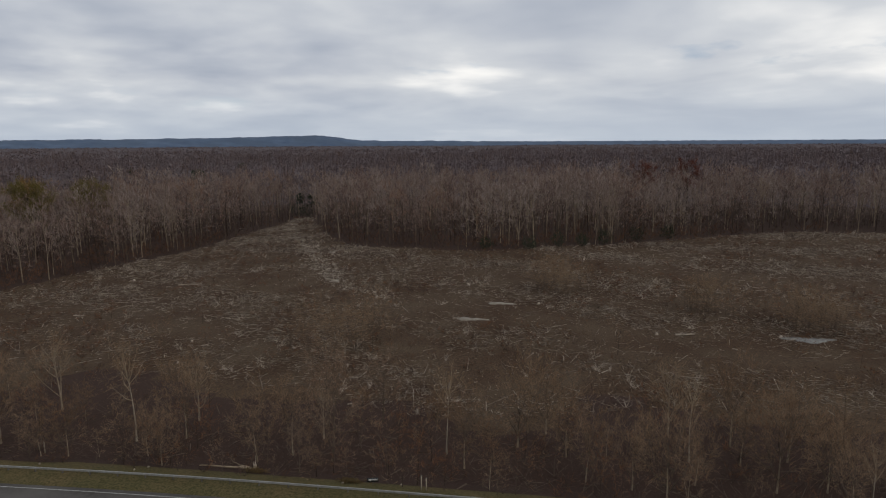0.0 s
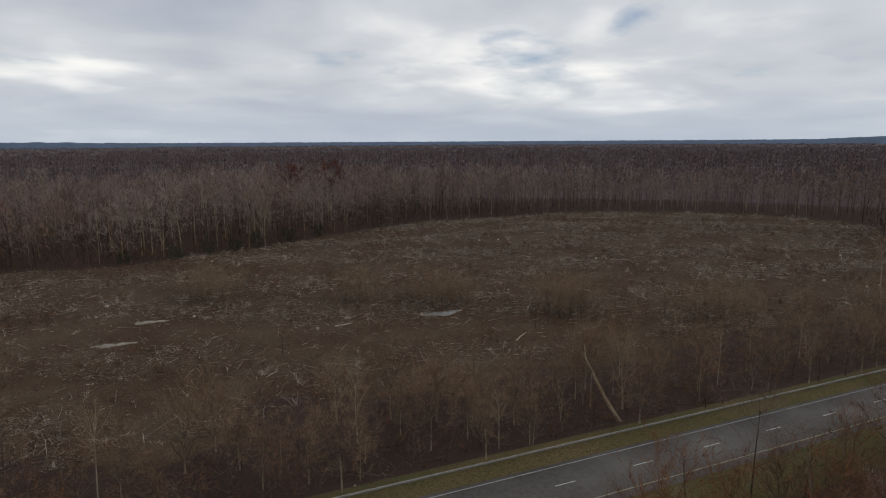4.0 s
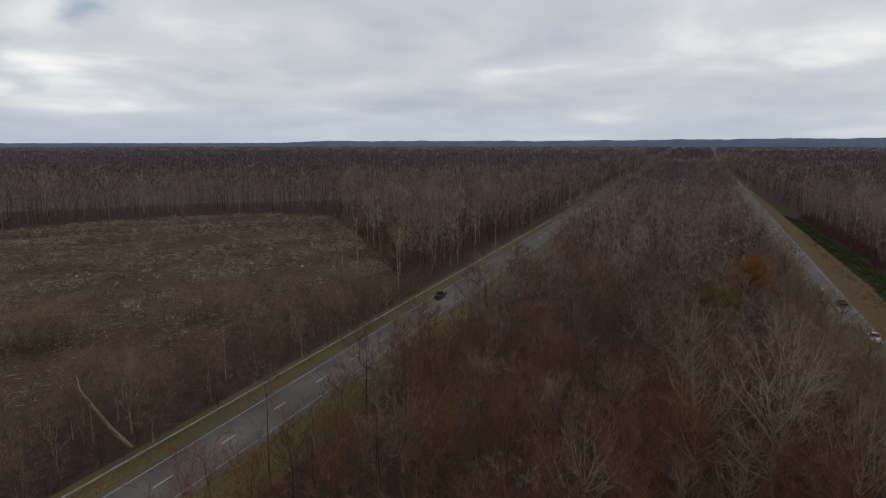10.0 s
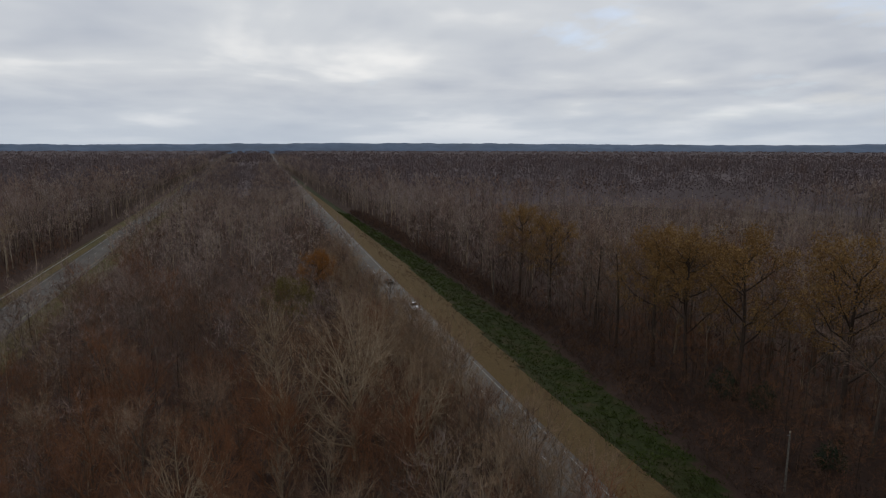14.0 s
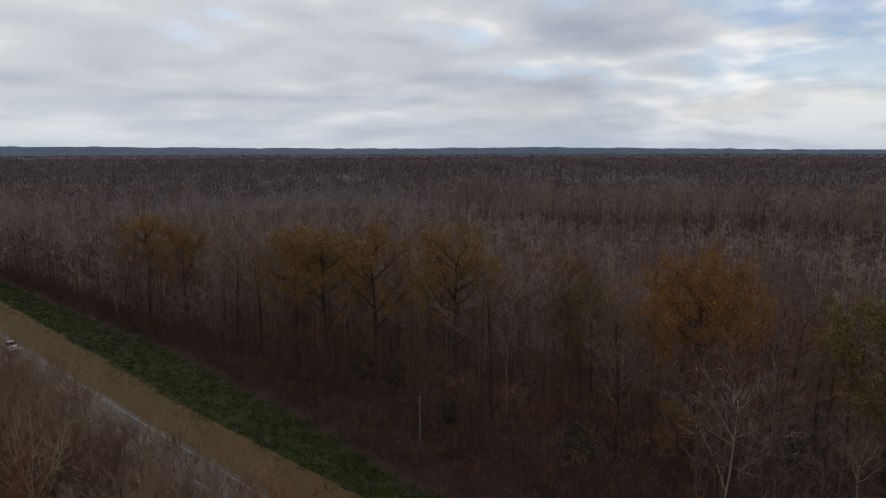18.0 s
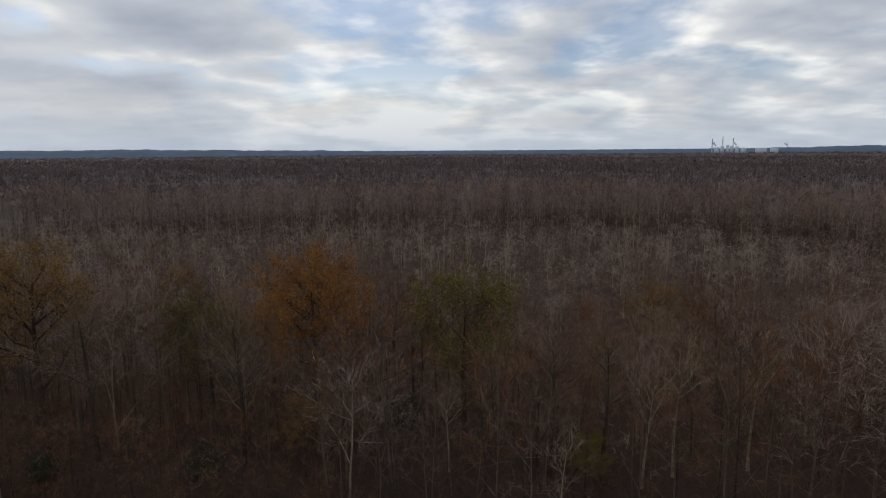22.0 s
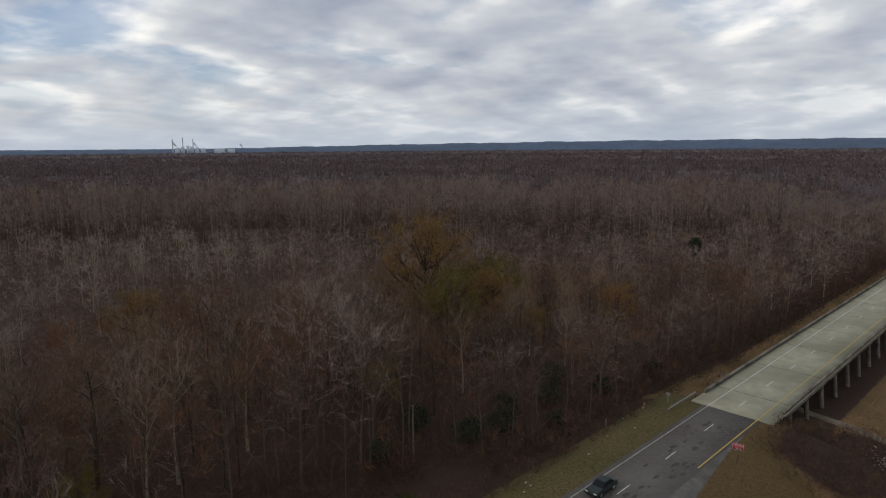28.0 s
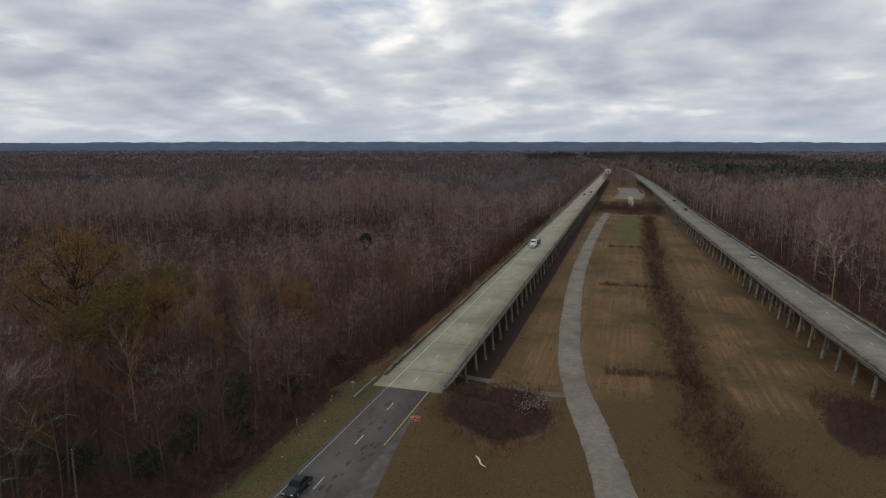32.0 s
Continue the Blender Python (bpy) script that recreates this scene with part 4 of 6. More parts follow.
def wood_mass(name, label, x, y, h, protos, mats, seed, vary=(0.78, 1.15), category="woods", spread=0.0):
    """Many simple trees joined into one mesh."""
    rng = np.random.default_rng(seed)
    pick = rng.integers(len(protos), size=len(x))
    z = ground_z(x, y)
    grove = 0.5 + 0.22 * wobble(x, y, 26, 7) + 0.15 * wobble(x, y, 71, 9) + rng.normal(0, 0.26, len(x)) + 0.28 * np.clip((17 - h) / 5, 0, 1) * (h > 8) * (x > -110) - 0.14 * (x < -110) * (y < -40)
    sets = np.clip(grove * (len(mats) // 2), 0, len(mats) // 2 - 1).astype(int)
    V, T, M, n = [], [], [], 0
    for k, (pv, pt, pm) in enumerate(protos):
        s = np.nonzero(pick == k)[0]
        if not len(s):
            continue
        ang = rng.uniform(0, 6.283, len(s))
        hh = (h[s] * rng.uniform(*vary, len(s)))[:, None]
        wide = hh * rng.uniform(0.75, 1.3, len(s))[:, None] * (1 + spread * np.clip((17 - hh) / 5, 0, 1))
        c, sn = np.cos(ang)[:, None], np.sin(ang)[:, None]
        vx = (pv[None, :, 0] * c - pv[None, :, 1] * sn) * wide + x[s][:, None]
        vy = (pv[None, :, 0] * sn + pv[None, :, 1] * c) * wide + y[s][:, None]
        vz = pv[None, :, 2] * hh + z[s][:, None] - 0.1
        V.append(np.stack([vx, vy, vz], -1).reshape(-1, 3))
        T.append((pt[None] + (np.arange(len(s)) * len(pv))[:, None, None] + n).reshape(-1, 3))
        M.append((pm[None] + 2 * sets[s][:, None]).ravel())
        n += len(s) * len(pv)
    me = raw_mesh(name, np.concatenate(V), np.concatenate(T), mats, np.concatenate(M))
    return tagged(new(name, me), label, category, kind="stuff")


# ----- trees that stand out, one by one: kind, seed, x, y, height, label
FEATURES = (
    ("oak_tree", "orange_oak", 1, 25.8, -91, 30, "tall oak in orange autumn leaf before bare woods"),
    ("oak_tree", "olive_oak", 1, 2.2, -93, 26.5, "broad oak with thinning olive-yellow leaves among bare trees"),
    ("oak_tree", "ochre_oak", 1, 66, -85, 33, "tall dark-trunked oak with sparse ochre crown by the verge"),
    ("oak_tree", "ochre_oak", 2, 84, -82, 31, "tall dark-trunked oak with sparse ochre crown by the verge"),
    ("oak_tree", "ochre_oak", 3, 94, -79, 30, "tall dark-trunked oak with sparse ochre crown by the verge"),
    ("oak_tree", "ochre_oak", 1, 104, -79, 30, "tall dark-trunked oak with sparse ochre crown by the verge"),
    ("oak_tree", "broad", 1, 56, -82, 27, "big leafless oak with dark trunk in the roadside row"),
    ("oak_tree", "broad", 2, 34, -82, 26, "big leafless oak with grey spreading crown in the roadside row"),
    ("oak_tree", "broad", 3, 116, -78, 27, "big leafless oak with dark trunk in the roadside row"),
    ("oak_tree", "broad", 1, 128, -80, 27, "big leafless oak with dark trunk in the roadside row"),
    ("oak_tree", "ochre_oak", 2, 150, -79, 27, "oak with rust-ochre crown beside the green ditch"),
    ("oak_tree", "ochre_oak", 3, 170, -79, 28, "oak with rust-ochre crown beside the green ditch"),
    ("oak_tree", "great_oak", 1, -86, -95, 31, "great spreading oak with dull ochre crown above the woods"),
    ("oak_tree", "olive_oak", 2, -82, -86, 21, "olive-leaved tree under the great oak"),
    ("oak_tree", "olive_oak", 3, 45, -97, 21, "dull olive tree among bare stems"),
    ("oak_tree", "ochre_oak", 2, 24, -79, 12, "low oak with rusty leaves under the orange oak"),
    ("oak_tree", "ochre_oak", 1, -34, -118, 20, "oak with thin ochre crown deep in the woods"),
    ("oak_tree", "ochre_oak", 3, 62, -120, 22, "oak with thin ochre crown deep in the woods"),
    ("oak_tree", "olive_oak", 1, -14, -75, 9, "low olive-leaved tree on the wood's edge"),
    ("oak_tree", "ochre_oak", 2, -120, -70, 16, "oak with thin ochre crown beside the bridge"),
    ("oak_tree", "olive_oak", 2, -58, -76, 11, "low olive-leaved tree on the wood's edge"),
    ("oak_tree", "ochre_oak", 3, -93, -83, 20, "dull ochre tree beside the great oak"),
    ("oak_tree", "olive_oak", 1, -101, -90, 21, "dull olive tree beside the great oak"),
    ("oak_tree", "ochre_oak", 1, -97, -76, 13, "low ochre tree on the wood's edge"),
    ("bare_tree", "grey", 1, 37, -90, 28, "tall grey leafless tree beside the orange oak"),
    ("bare_tree", "pale", 1, -22, -78, 22, "pale-barked leafless tree on the wood's edge"),
    ("bare_tree", "pale", 2, -27, -81, 24, "pale-barked leafless tree on the wood's edge"),
    ("bare_tree", "pale", 3, -38, -83, 24, "pale-barked leafless tree with high forked crown"),
    ("bare_tree", "broad", 3, -10, -80, 23, "dark-stemmed leafless tree on the wood's edge"),
    ("bare_tree", "broad", 1, -17, -79, 24, "dark-stemmed leafless tree on the wood's edge"),
    ("bare_tree", "white", 2, 4, -81, 16, "dead pale tree with broken white limbs"),
    ("bare_tree", "spreading", 1, 92, -15, 23.5, "large pale leafless tree with upswept tan limbs"),
    ("bare_tree", "spreading", 2, 74, -20, 19, "large pale leafless tree with upswept tan limbs"),
    ("bare_tree", "spreading", 3, 82, -13, 22, "large pale leafless tree with upswept tan limbs"),
    ("bare_tree", "spreading", 3, 84, -4, 18, "large pale leafless tree with upswept tan limbs"),
    ("bare_tree", "spreading", 3, 60, -19, 14, "spreading tan leafless tree near the southern carriageway"),
    ("bare_tree", "spreading", 1, 104, -21, 17, "spreading tan leafless tree near the southern carriageway"),
    ("bare_tree", "spreading", 2, 66, 8, 15, "spreading tan leafless tree amid ruddy crowns"),
    ("bare_tree", "spreading", 1, 70, 33, 14, "spreading tan leafless tree near the northern carriageway"),
    ("bare_tree", "spreading", 3, 126, -20, 16, "spreading tan leafless tree near the southern carriageway"),
    ("bare_tree", "spreading", 2, 52, -8, 13, "large pale leafless tree with upswept tan limbs"),
    ("bare_tree", "spreading", 1, 118, -4, 18, "spreading grey tree with long drooping limbs"),
    ("bare_tree", "slender", 1, 57, 30, 16, "narrow leafless tree with a straight pale leader"),
    ("oak_tree", "olive_oak", 3, 132, -8, 16, "low tree still holding dull green leaves"),
    ("oak_tree", "orange_oak", 2, 168, -17, 16, "small tree with rusty orange leaves among bare crowns"),
    ("bare_tree", "ruddy", 1, 183, 31, 18, "leafless maple with dark red buds"),
    ("bare_tree", "ruddy", 2, 150, 18, 18, "leafless maple with dark red buds"),
    ("oak_tree", "red_oak", 1, 92, 396, 34, "dark russet-leaved oak rising from the woods' edge"),
    ("oak_tree", "red_oak", 2, 64, 392, 32, "dark russet-leaved oak rising from the woods' edge"),
    ("bare_tree", "white", 3, 112, 330, 28, "white-limbed sycamore standing on the clearing's edge"),
    ("bare_tree", "white", 1, 168, 80, 24, "crooked white-stemmed tree beside the guardrail"),
    ("bare_tree", "white", 2, 208, 84, 25, "white-stemmed leafless tree beside the road"),
    ("bare_tree", "white", 3, -331, 80, 25, "white-limbed sycamore standing beyond the bridge"),
    ("bare_tree", "white", 1, -310, 90, 25, "white-limbed sycamore standing beyond the bridge"),
    ("bare_tree", "white", 2, 186, 88, 25, "white-stemmed leafless tree beside the road"),
    ("bare_tree", "white", 3, 224, 92, 24, "white-stemmed leafless tree beside the road"),
    ("bare_tree", "white", 1, 243, 80, 22, "white-stemmed leafless tree beside the road"),
    ("bare_tree", "white", 2, 176, 104, 23, "white-stemmed leafless tree beside the road"),
    ("bare_tree", "white", 3, 262, 84, 26, "white-stemmed leafless tree beside the road"),
    ("bare_tree", "white", 1, 200, 112, 24, "white-stemmed leafless tree beside the road"),
    ("bare_tree", "white", 2, -262, 82, 23, "white-limbed sycamore standing beyond the bridge"),
    ("bare_tree", "white", 3, -236, 86, 22, "white-limbed sycamore standing beyond the bridge"),
    ("bare_tree", "white", 1, -365, 84, 24, "white-limbed sycamore standing beyond the bridge"),
    ("bare_tree", "white", 1, 116, 83, 12, "pale sapling with white limbs beside the guardrail"),
    ("bare_tree", "white", 2, 89, 79, 13, "pale sapling with white limbs beside the guardrail"),
    ("bare_tree", "white", 3, 40, 73, 11, "pale sapling with white limbs beside the guardrail"),
    ("bare_tree", "white", 1, -59, 79, 17, "broad pale sapling with many fine limbs"),
    ("bare_tree", "white", 2, -12, 82, 15, "broad pale sapling with many fine limbs"),
    ("bare_tree", "white", 3, 22, 84, 15, "broad pale sapling with many fine limbs"),
    ("oak_tree", "olive_oak", 1, -222, 242, 31, "tall tree with thin olive crown above the bare woods"),
    ("oak_tree", "ochre_oak", 2, -240, 262, 31, "tall tree with thin ochre crown above the bare woods"),
    ("oak_tree", "olive_oak", 3, -212, 268, 29, "tall tree with thin olive crown above the bare woods"),
    ("pine_tree", "pine", 3, -152, 384, 15, "dark evergreen in the gap of the woods"),
    ("pine_tree", "pine", 2, -146, 388, 14, "dark evergreen in the gap of the woods"),
    ("pine_tree", "pine", 1, -141, 383, 13, "dark evergreen in the gap of the woods"),
    ("pine_tree", "pine", 3, -262, 455, 27, "dark evergreen rising above bare woods"),
    ("pine_tree", "pine", 1, -270, 462, 26, "dark evergreen rising above bare woods"),
    ("pine_tree", "pine", 1, -218, -97, 14.5, "dark evergreen standing in bare woods"),
    ("pine_tree", "pine", 2, -340, 480, 27, "dark evergreen rising above bare woods"),
    ("pine_tree", "pine", 1, -310, 620, 27, "dark evergreen rising above bare woods"),
)


def plant_features():
    for name, kind, seed, x, y, height, label in FEATURES:
        plant(name, kind, seed, x, y, height / tall_of(kind), label)


def plant_rows():
    """The trees that stand nearest, each one a thing of its own."""
    rng = random.Random(11)
    taken = [(f[3], f[4]) for f in FEATURES] + [(61.5, 73.2), (58.5, 76.5), (57, 72), (-19.6, 71.5), (-36.7, 72.5)]

    def free(x, y, r):
        return all((x - a) ** 2 + (y - b) ** 2 > r * r for a, b in taken)

    def fill(x0, x1, y0, y1, gap, count, kinds, tall, label, group, name, seed):
        xs, ys = scatter(x0, x1, y0, y1, gap, seed)
        order = list(range(len(xs)))
        rng.shuffle(order)
        left = count
        for i in order:
            x, y = float(xs[i]), float(ys[i])
            if left == 0 or not free(x, y, gap * 0.55):
                continue
            kind = rng.choice(kinds)
            h = rng.uniform(*tall)
            plant(name, kind, rng.choice((1, 2, 3)), x, y, h / tall_of(kind), label, group)
            taken.append((x, y))
            left -= 1

    fill(38, 112, -24, 46, 5.6, 125, ("ruddy", "ruddy", "dusky", "dusky", "brown", "ruddy", "dusky", "grey"), (10, 18.5), "leafless grey-brown tree in the wooded median", "median trees", "bare_tree", 21)
    fill(40, 110, -30.2, -21.5, 3.0, 76, ("grey", "grey", "pale_thin", "brown"), (11, 16.5), "grey leafless tree on the edge of the southern carriageway", "roadside trees", "bare_tree", 25)
    fill(110, 230, -29.8, -22.5, 3.4, 64, ("grey", "brown", "grey", "brown"), (10, 14.5), "thin leafless tree on the edge of the southern carriageway", "roadside trees", "bare_tree", 24)
    fill(-135, -58, -104, -68, 7.4, 46, ("grey", "brown", "dusky", "broad", "brown", "pale"), (14, 20), "leafless grey tree in the woods by the bridge", "western edge trees", "bare_tree", 26)
    fill(-58, 22, -112, -78, 6.2, 62, ("slender", "dusky", "dusky", "brown", "brown", "broad", "ruddy"), (12, 22), "leafless grey tree on the southern wood's edge", "southern edge trees", "bare_tree", 22)
    fill(-165, 150, 71, 94, 6.2, 112, ("young_fork", "grey", "young_fork", "brown", "young_fork", "sapling", "young_fork", "pale_thin"), (8, 16.5), "thin leafless sapling between guardrail and felled ground", "roadside saplings", "sapling_tree", 23)
    return taken


plant_features()
TAKEN = plant_rows()


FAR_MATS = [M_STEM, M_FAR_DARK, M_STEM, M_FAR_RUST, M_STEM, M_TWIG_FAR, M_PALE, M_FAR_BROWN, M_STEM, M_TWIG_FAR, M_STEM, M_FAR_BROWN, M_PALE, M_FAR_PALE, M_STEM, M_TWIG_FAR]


def build_woods():
    # rings: the further off, the simpler the trees
    near = [fan_tree(300 + s, 11, 5, 8, 0.30 - 0.07 * (s % 3), 0.25, 0.0072, 0.085, 0.0011, 0.75, 2, 0.04, 0.35) for s in range(7)]
    brush = [simple_tree(80 + s, 7, 1, 84, 3, 0.0040, 0.24, 0.06, 0.5, 0.006, 0.004) for s in range(5)]
    mid = [fan_tree(320 + s, 8, 3, 5, 0.36 - 0.09 * (s % 3), 0.21, 0.0066, 0.10, 0.0032, 0.78, 1, 0.04, 0.95) for s in range(8)]
    far = [puff_tree(340 + s, 24, 8, 0.34 - 0.07 * (s % 3), 0.25, 0.036, 0.005) for s in range(8)]
    mats = [M_BARK, M_MID_DARK, M_STEM, M_MID_RUST, M_STEM, M_MID_BROWN, M_STEM, M_MID_GREY, M_PALE, M_MID_BROWN, M_STEM, M_MID_GREY, M_BARK, M_MID_DARK, M_STEM, M_MID_BROWN, M_PALE, M_MID_GREY, M_TANBARK, M_MID_PALE]
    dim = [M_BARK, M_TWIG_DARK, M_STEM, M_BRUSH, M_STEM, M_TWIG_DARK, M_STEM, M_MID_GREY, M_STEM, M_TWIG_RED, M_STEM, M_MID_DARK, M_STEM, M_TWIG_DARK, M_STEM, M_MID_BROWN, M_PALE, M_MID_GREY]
    took = np.array(TAKEN)

    def clear_of(x, y, r):
        return ((x[:, None] - took[None, :, 0]) ** 2 + (y[:, None] - took[None, :, 1]) ** 2).min(1) > r * r

    for name, ring, gap, protos, seed in (("near_woods", (0, 185), 5.4, near, 1), ("middle_woods", (185, 470), 7.0, mid, 2), ("far_woods", (470, 1250), 12.0, far, 3)):
        x, y = scatter(-ring[1], ring[1], -ring[1], ring[1], gap, seed)
        d = np.hypot(x, y)
        keep = (d >= ring[0]) & (d < ring[1])
        x, y = x[keep], y[keep]
        h = woods_here(x, y)
        open_spot = (wobble(x, y, 5.3, 4) > 0.62) & (ring[0] < 400)
        h = np.where(open_spot, h * 0.45, h * (1 + 0.13 * wobble(x, y, 16, 8)))
        x, y, h = x[h > 0], y[h > 0], h[h > 0]
        if ring[0] == 0:
            k = clear_of(x, y, 3.2)
            x, y, h = x[k], y[k], h[k]
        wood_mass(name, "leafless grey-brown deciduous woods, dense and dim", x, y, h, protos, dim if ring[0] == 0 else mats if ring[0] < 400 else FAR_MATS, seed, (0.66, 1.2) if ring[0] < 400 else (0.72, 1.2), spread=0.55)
    x, y = scatter(20, 132, -100, -70, 4.2, 15)
    keep = (y < green_edge(x) - 11)
    wood_mass("understory", "thin leafless understory between the big oaks", x[keep], y[keep], np.full(int(keep.sum()), 10.5), near, [M_BARK, M_TWIG_DARK, M_BARK, M_TWIG, M_BARK, M_TWIG_RED], 16, (0.5, 1.3))
    # the walls of trees beside the far stretches of road
    x, y = scatter(-1500, 1500, -130, 140, 6.2, 12)
    gap = np.minimum(np.abs(y - a_mid(x)), np.abs(y - b_mid(x)))
    h = woods_here(x, y)
    keep = (np.abs(x) > 455) & (h > 0) & (gap < 42)
    wood_mass("roadside_woods", "leafless woods beside the far road", x[keep], y[keep], h[keep], [simple_tree(30 + s, 5, 1, 22, 3, 0.0065, 0.13, 0.2, 0.24, 0.007, 0.004) for s in range(5)], mats, 13, spread=0.3)
    needle = [simple_tree(210 + s, 4, 1, 46, 3, 0.02, 0.15, 0.22, 0.2, 0.008, 0.006, 0.2) for s in range(4)]
    x, y = scatter(-2100, -640, -220, 320, 11.0, 17)
    keep = (np.minimum(np.abs(y - a_mid(x)), np.abs(y - b_mid(x))) > 16) & ((y > a_mid(x)) | (x < -1330)) & (wobble(x, y, 60, 3) > -0.15)
    wood_mass("far_pines", "dark evergreen woods beyond the river", x[keep], y[keep], np.full(int(keep.sum()), 27.5), needle, [M_STEM, M_FARPINE, M_STEM, M_FARPINE], 18, (0.8, 1.08))
    # undergrowth below the nearer trees and along the edges of the woods
    x, y = scatter(-330, 330, -300, 340, 3.6, 9)
    d = np.hypot(x, y)
    h = woods_here(x, y)
    inner = np.minimum.reduce([woods_here(x + a, y + b) for a, b in ((14, 0), (-14, 0), (0, 14), (0, -14))])
    keep = ((h > 0) & ((d < 130) | (inner == 0)) & (d < 330)) | ((h == 0) & (y < -56) & (y > -100) & (x > -60) & (x < 260) & (y < green_edge(x) - 3.5))
    x, y = x[keep], y[keep]
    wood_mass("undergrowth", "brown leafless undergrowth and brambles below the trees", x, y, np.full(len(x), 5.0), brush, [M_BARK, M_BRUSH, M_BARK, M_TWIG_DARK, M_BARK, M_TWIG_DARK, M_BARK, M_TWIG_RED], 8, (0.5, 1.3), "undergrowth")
    x, y = scatter(-400, 400, -400, 400, 6.2, 10)
    d, h = np.hypot(x, y), woods_here(x, y)
    keep = (h > 0) & (d >= 130) & (d < 400)
    coarse = [simple_tree(90 + s, 4, 1, 14, 3, 0.016, 0.36, 0.06, 0.55, 0.008, 0.008) for s in range(5)]
    wood_mass("inner_undergrowth", "brown undergrowth deeper in the woods, coloured darker for shade", x[keep], y[keep], h[keep] * 0.27, coarse, [M_BARK, M_BRUSH, M_BARK, M_BRUSH, M_BARK, M_TWIG_DARK], 11, (0.5, 1.4), "undergrowth")


build_woods()


def build_canopy():
    """The roof of the woods far off: one uneven sheet, with crowns standing out of it."""
    turns = 540
    r = [470.0]
    while r[-1] < 4850:
        r.append(r[-1] * 1.028)
    r = np.array(r)
    a = np.arange(turns) * 2 * np.pi / turns
    R, A = np.meshgrid(r, a, indexing="ij")
    X, Y = R * np.cos(A), R * np.sin(A)
    H = woods_here(X, Y)
    apart = np.minimum(np.abs(Y - a_mid(X)), np.abs(Y - b_mid(X)))
    H = np.where(apart > 36, H, 0)
    rng = np.random.default_rng(3)
    Z = ground_z(X, Y) - 0.4 + (0.72 * H + rng.uniform(-1.2, 1.2, X.shape)) * (H > 0) * sstep(R, 480, 640) * sstep(apart, 40, 120)
    n = len(r)
    i = np.arange(n - 1)[:, None] * turns + np.arange(turns)[None]
    j = np.arange(n - 1)[:, None] * turns + (np.arange(turns) + 1)[None] % turns
    q = np.stack([i, i + turns, j + turns, j], -1).reshape(-1, 4)
    ok = (H.ravel()[q] > 0).all(1)
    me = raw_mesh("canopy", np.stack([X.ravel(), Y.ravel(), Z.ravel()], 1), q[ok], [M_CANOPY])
    tagged(new("woods_canopy", me), "brown-grey roof of leafless woods stretching away, its haze in the colour", "woods", kind="stuff")
    x, y = scatter(-2400, 2400, -2400, 2400, 29.0, 4)
    x2, y2 = scatter(-4700, 4700, -4700, 4700, 62.0, 6)
    near = np.hypot(x, y) < 2400
    out = np.hypot(x2, y2) >= 2400
    x, y = np.concatenate([x[near], x2[out]]), np.concatenate([y[near], y2[out]])
    d = np.hypot(x, y)
    keep = (d >= 1250) & (d < 4700) & (np.abs(y - a_mid(x)) > 18) & (np.abs(y - b_mid(x)) > 18)
    x, y = x[keep], y[keep]
    tuft = [puff_tree(360 + s, 16, 4, 0.40, 0.58, 0.09) for s in range(6)]
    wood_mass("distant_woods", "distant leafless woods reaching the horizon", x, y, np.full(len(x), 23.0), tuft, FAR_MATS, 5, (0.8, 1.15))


build_canopy()


def build_hills():
    """Low wooded hills round the horizon."""
    az = np.array([-180, -177, -150, -141, -130, -118, -112, -97, -82, -60, -45, -21, -9, 12, 20, 33, 36, 60, 90, 102, 106, 110, 113, 122, 134, 150, 167, 180])
    el = np.array([0.46, 0.46, 0.44, 0.38, 0.27, 0.08, 0.0, 0.0, 0.03, 0.30, 0.2, 0.36, 0.38, 0.2, 0.2, 0.18, 0.02, 0.0, 0.0, 0.12, 0.16, 0.68, 0.55, 0.38, 0.30, 0.32, 0.40, 0.46])
    n = 1440
    a = np.linspace(-180, 180, n, endpoint=False)
    e = np.interp(a, az, el)
    rng = np.random.default_rng(8)
    top = 42 + 4780 * np.tan(np.radians(e)) + (1.6 * np.sin(a * 0.83 + 1) + 1.3 * np.sin(a * 1.91 + 2 * np.sin(a * 0.31)) + 1.0 * np.sin(a * 3.7 + 3 * np.sin(a * 0.17))) * (e > 0.05) + rng.uniform(-1.3, 1.3, n)
    ca, sa = np.cos(np.radians(a)), np.sin(np.radians(a))
    rows = []
    for rad, f in ((4350, 0.0), (4500, 0.45), (4640, 0.8), (4780, 1.0), (4950, 0.3)):
        rr = rad + 25 * np.sin(a * 1.3 + f * 3)
        rows.append(np.stack([rr * ca, rr * sa, top * f + rng.uniform(-1.5, 1.5, n) * (0 < f < 1)], 1))
    v = np.concatenate(rows)
    i = np.arange(n)
    j = (i + 1) % n
    q = np.concatenate([np.stack([k * n + i, (k + 1) * n + i, (k + 1) * n + j, k * n + j], 1) for k in range(4)])
    tagged(new("hills", raw_mesh("hills", v, q, [M_HILL])), "low wooded hills along the horizon, blued in colour for haze", "hills", kind="structure")


build_hills()

# ================= felled ground =================


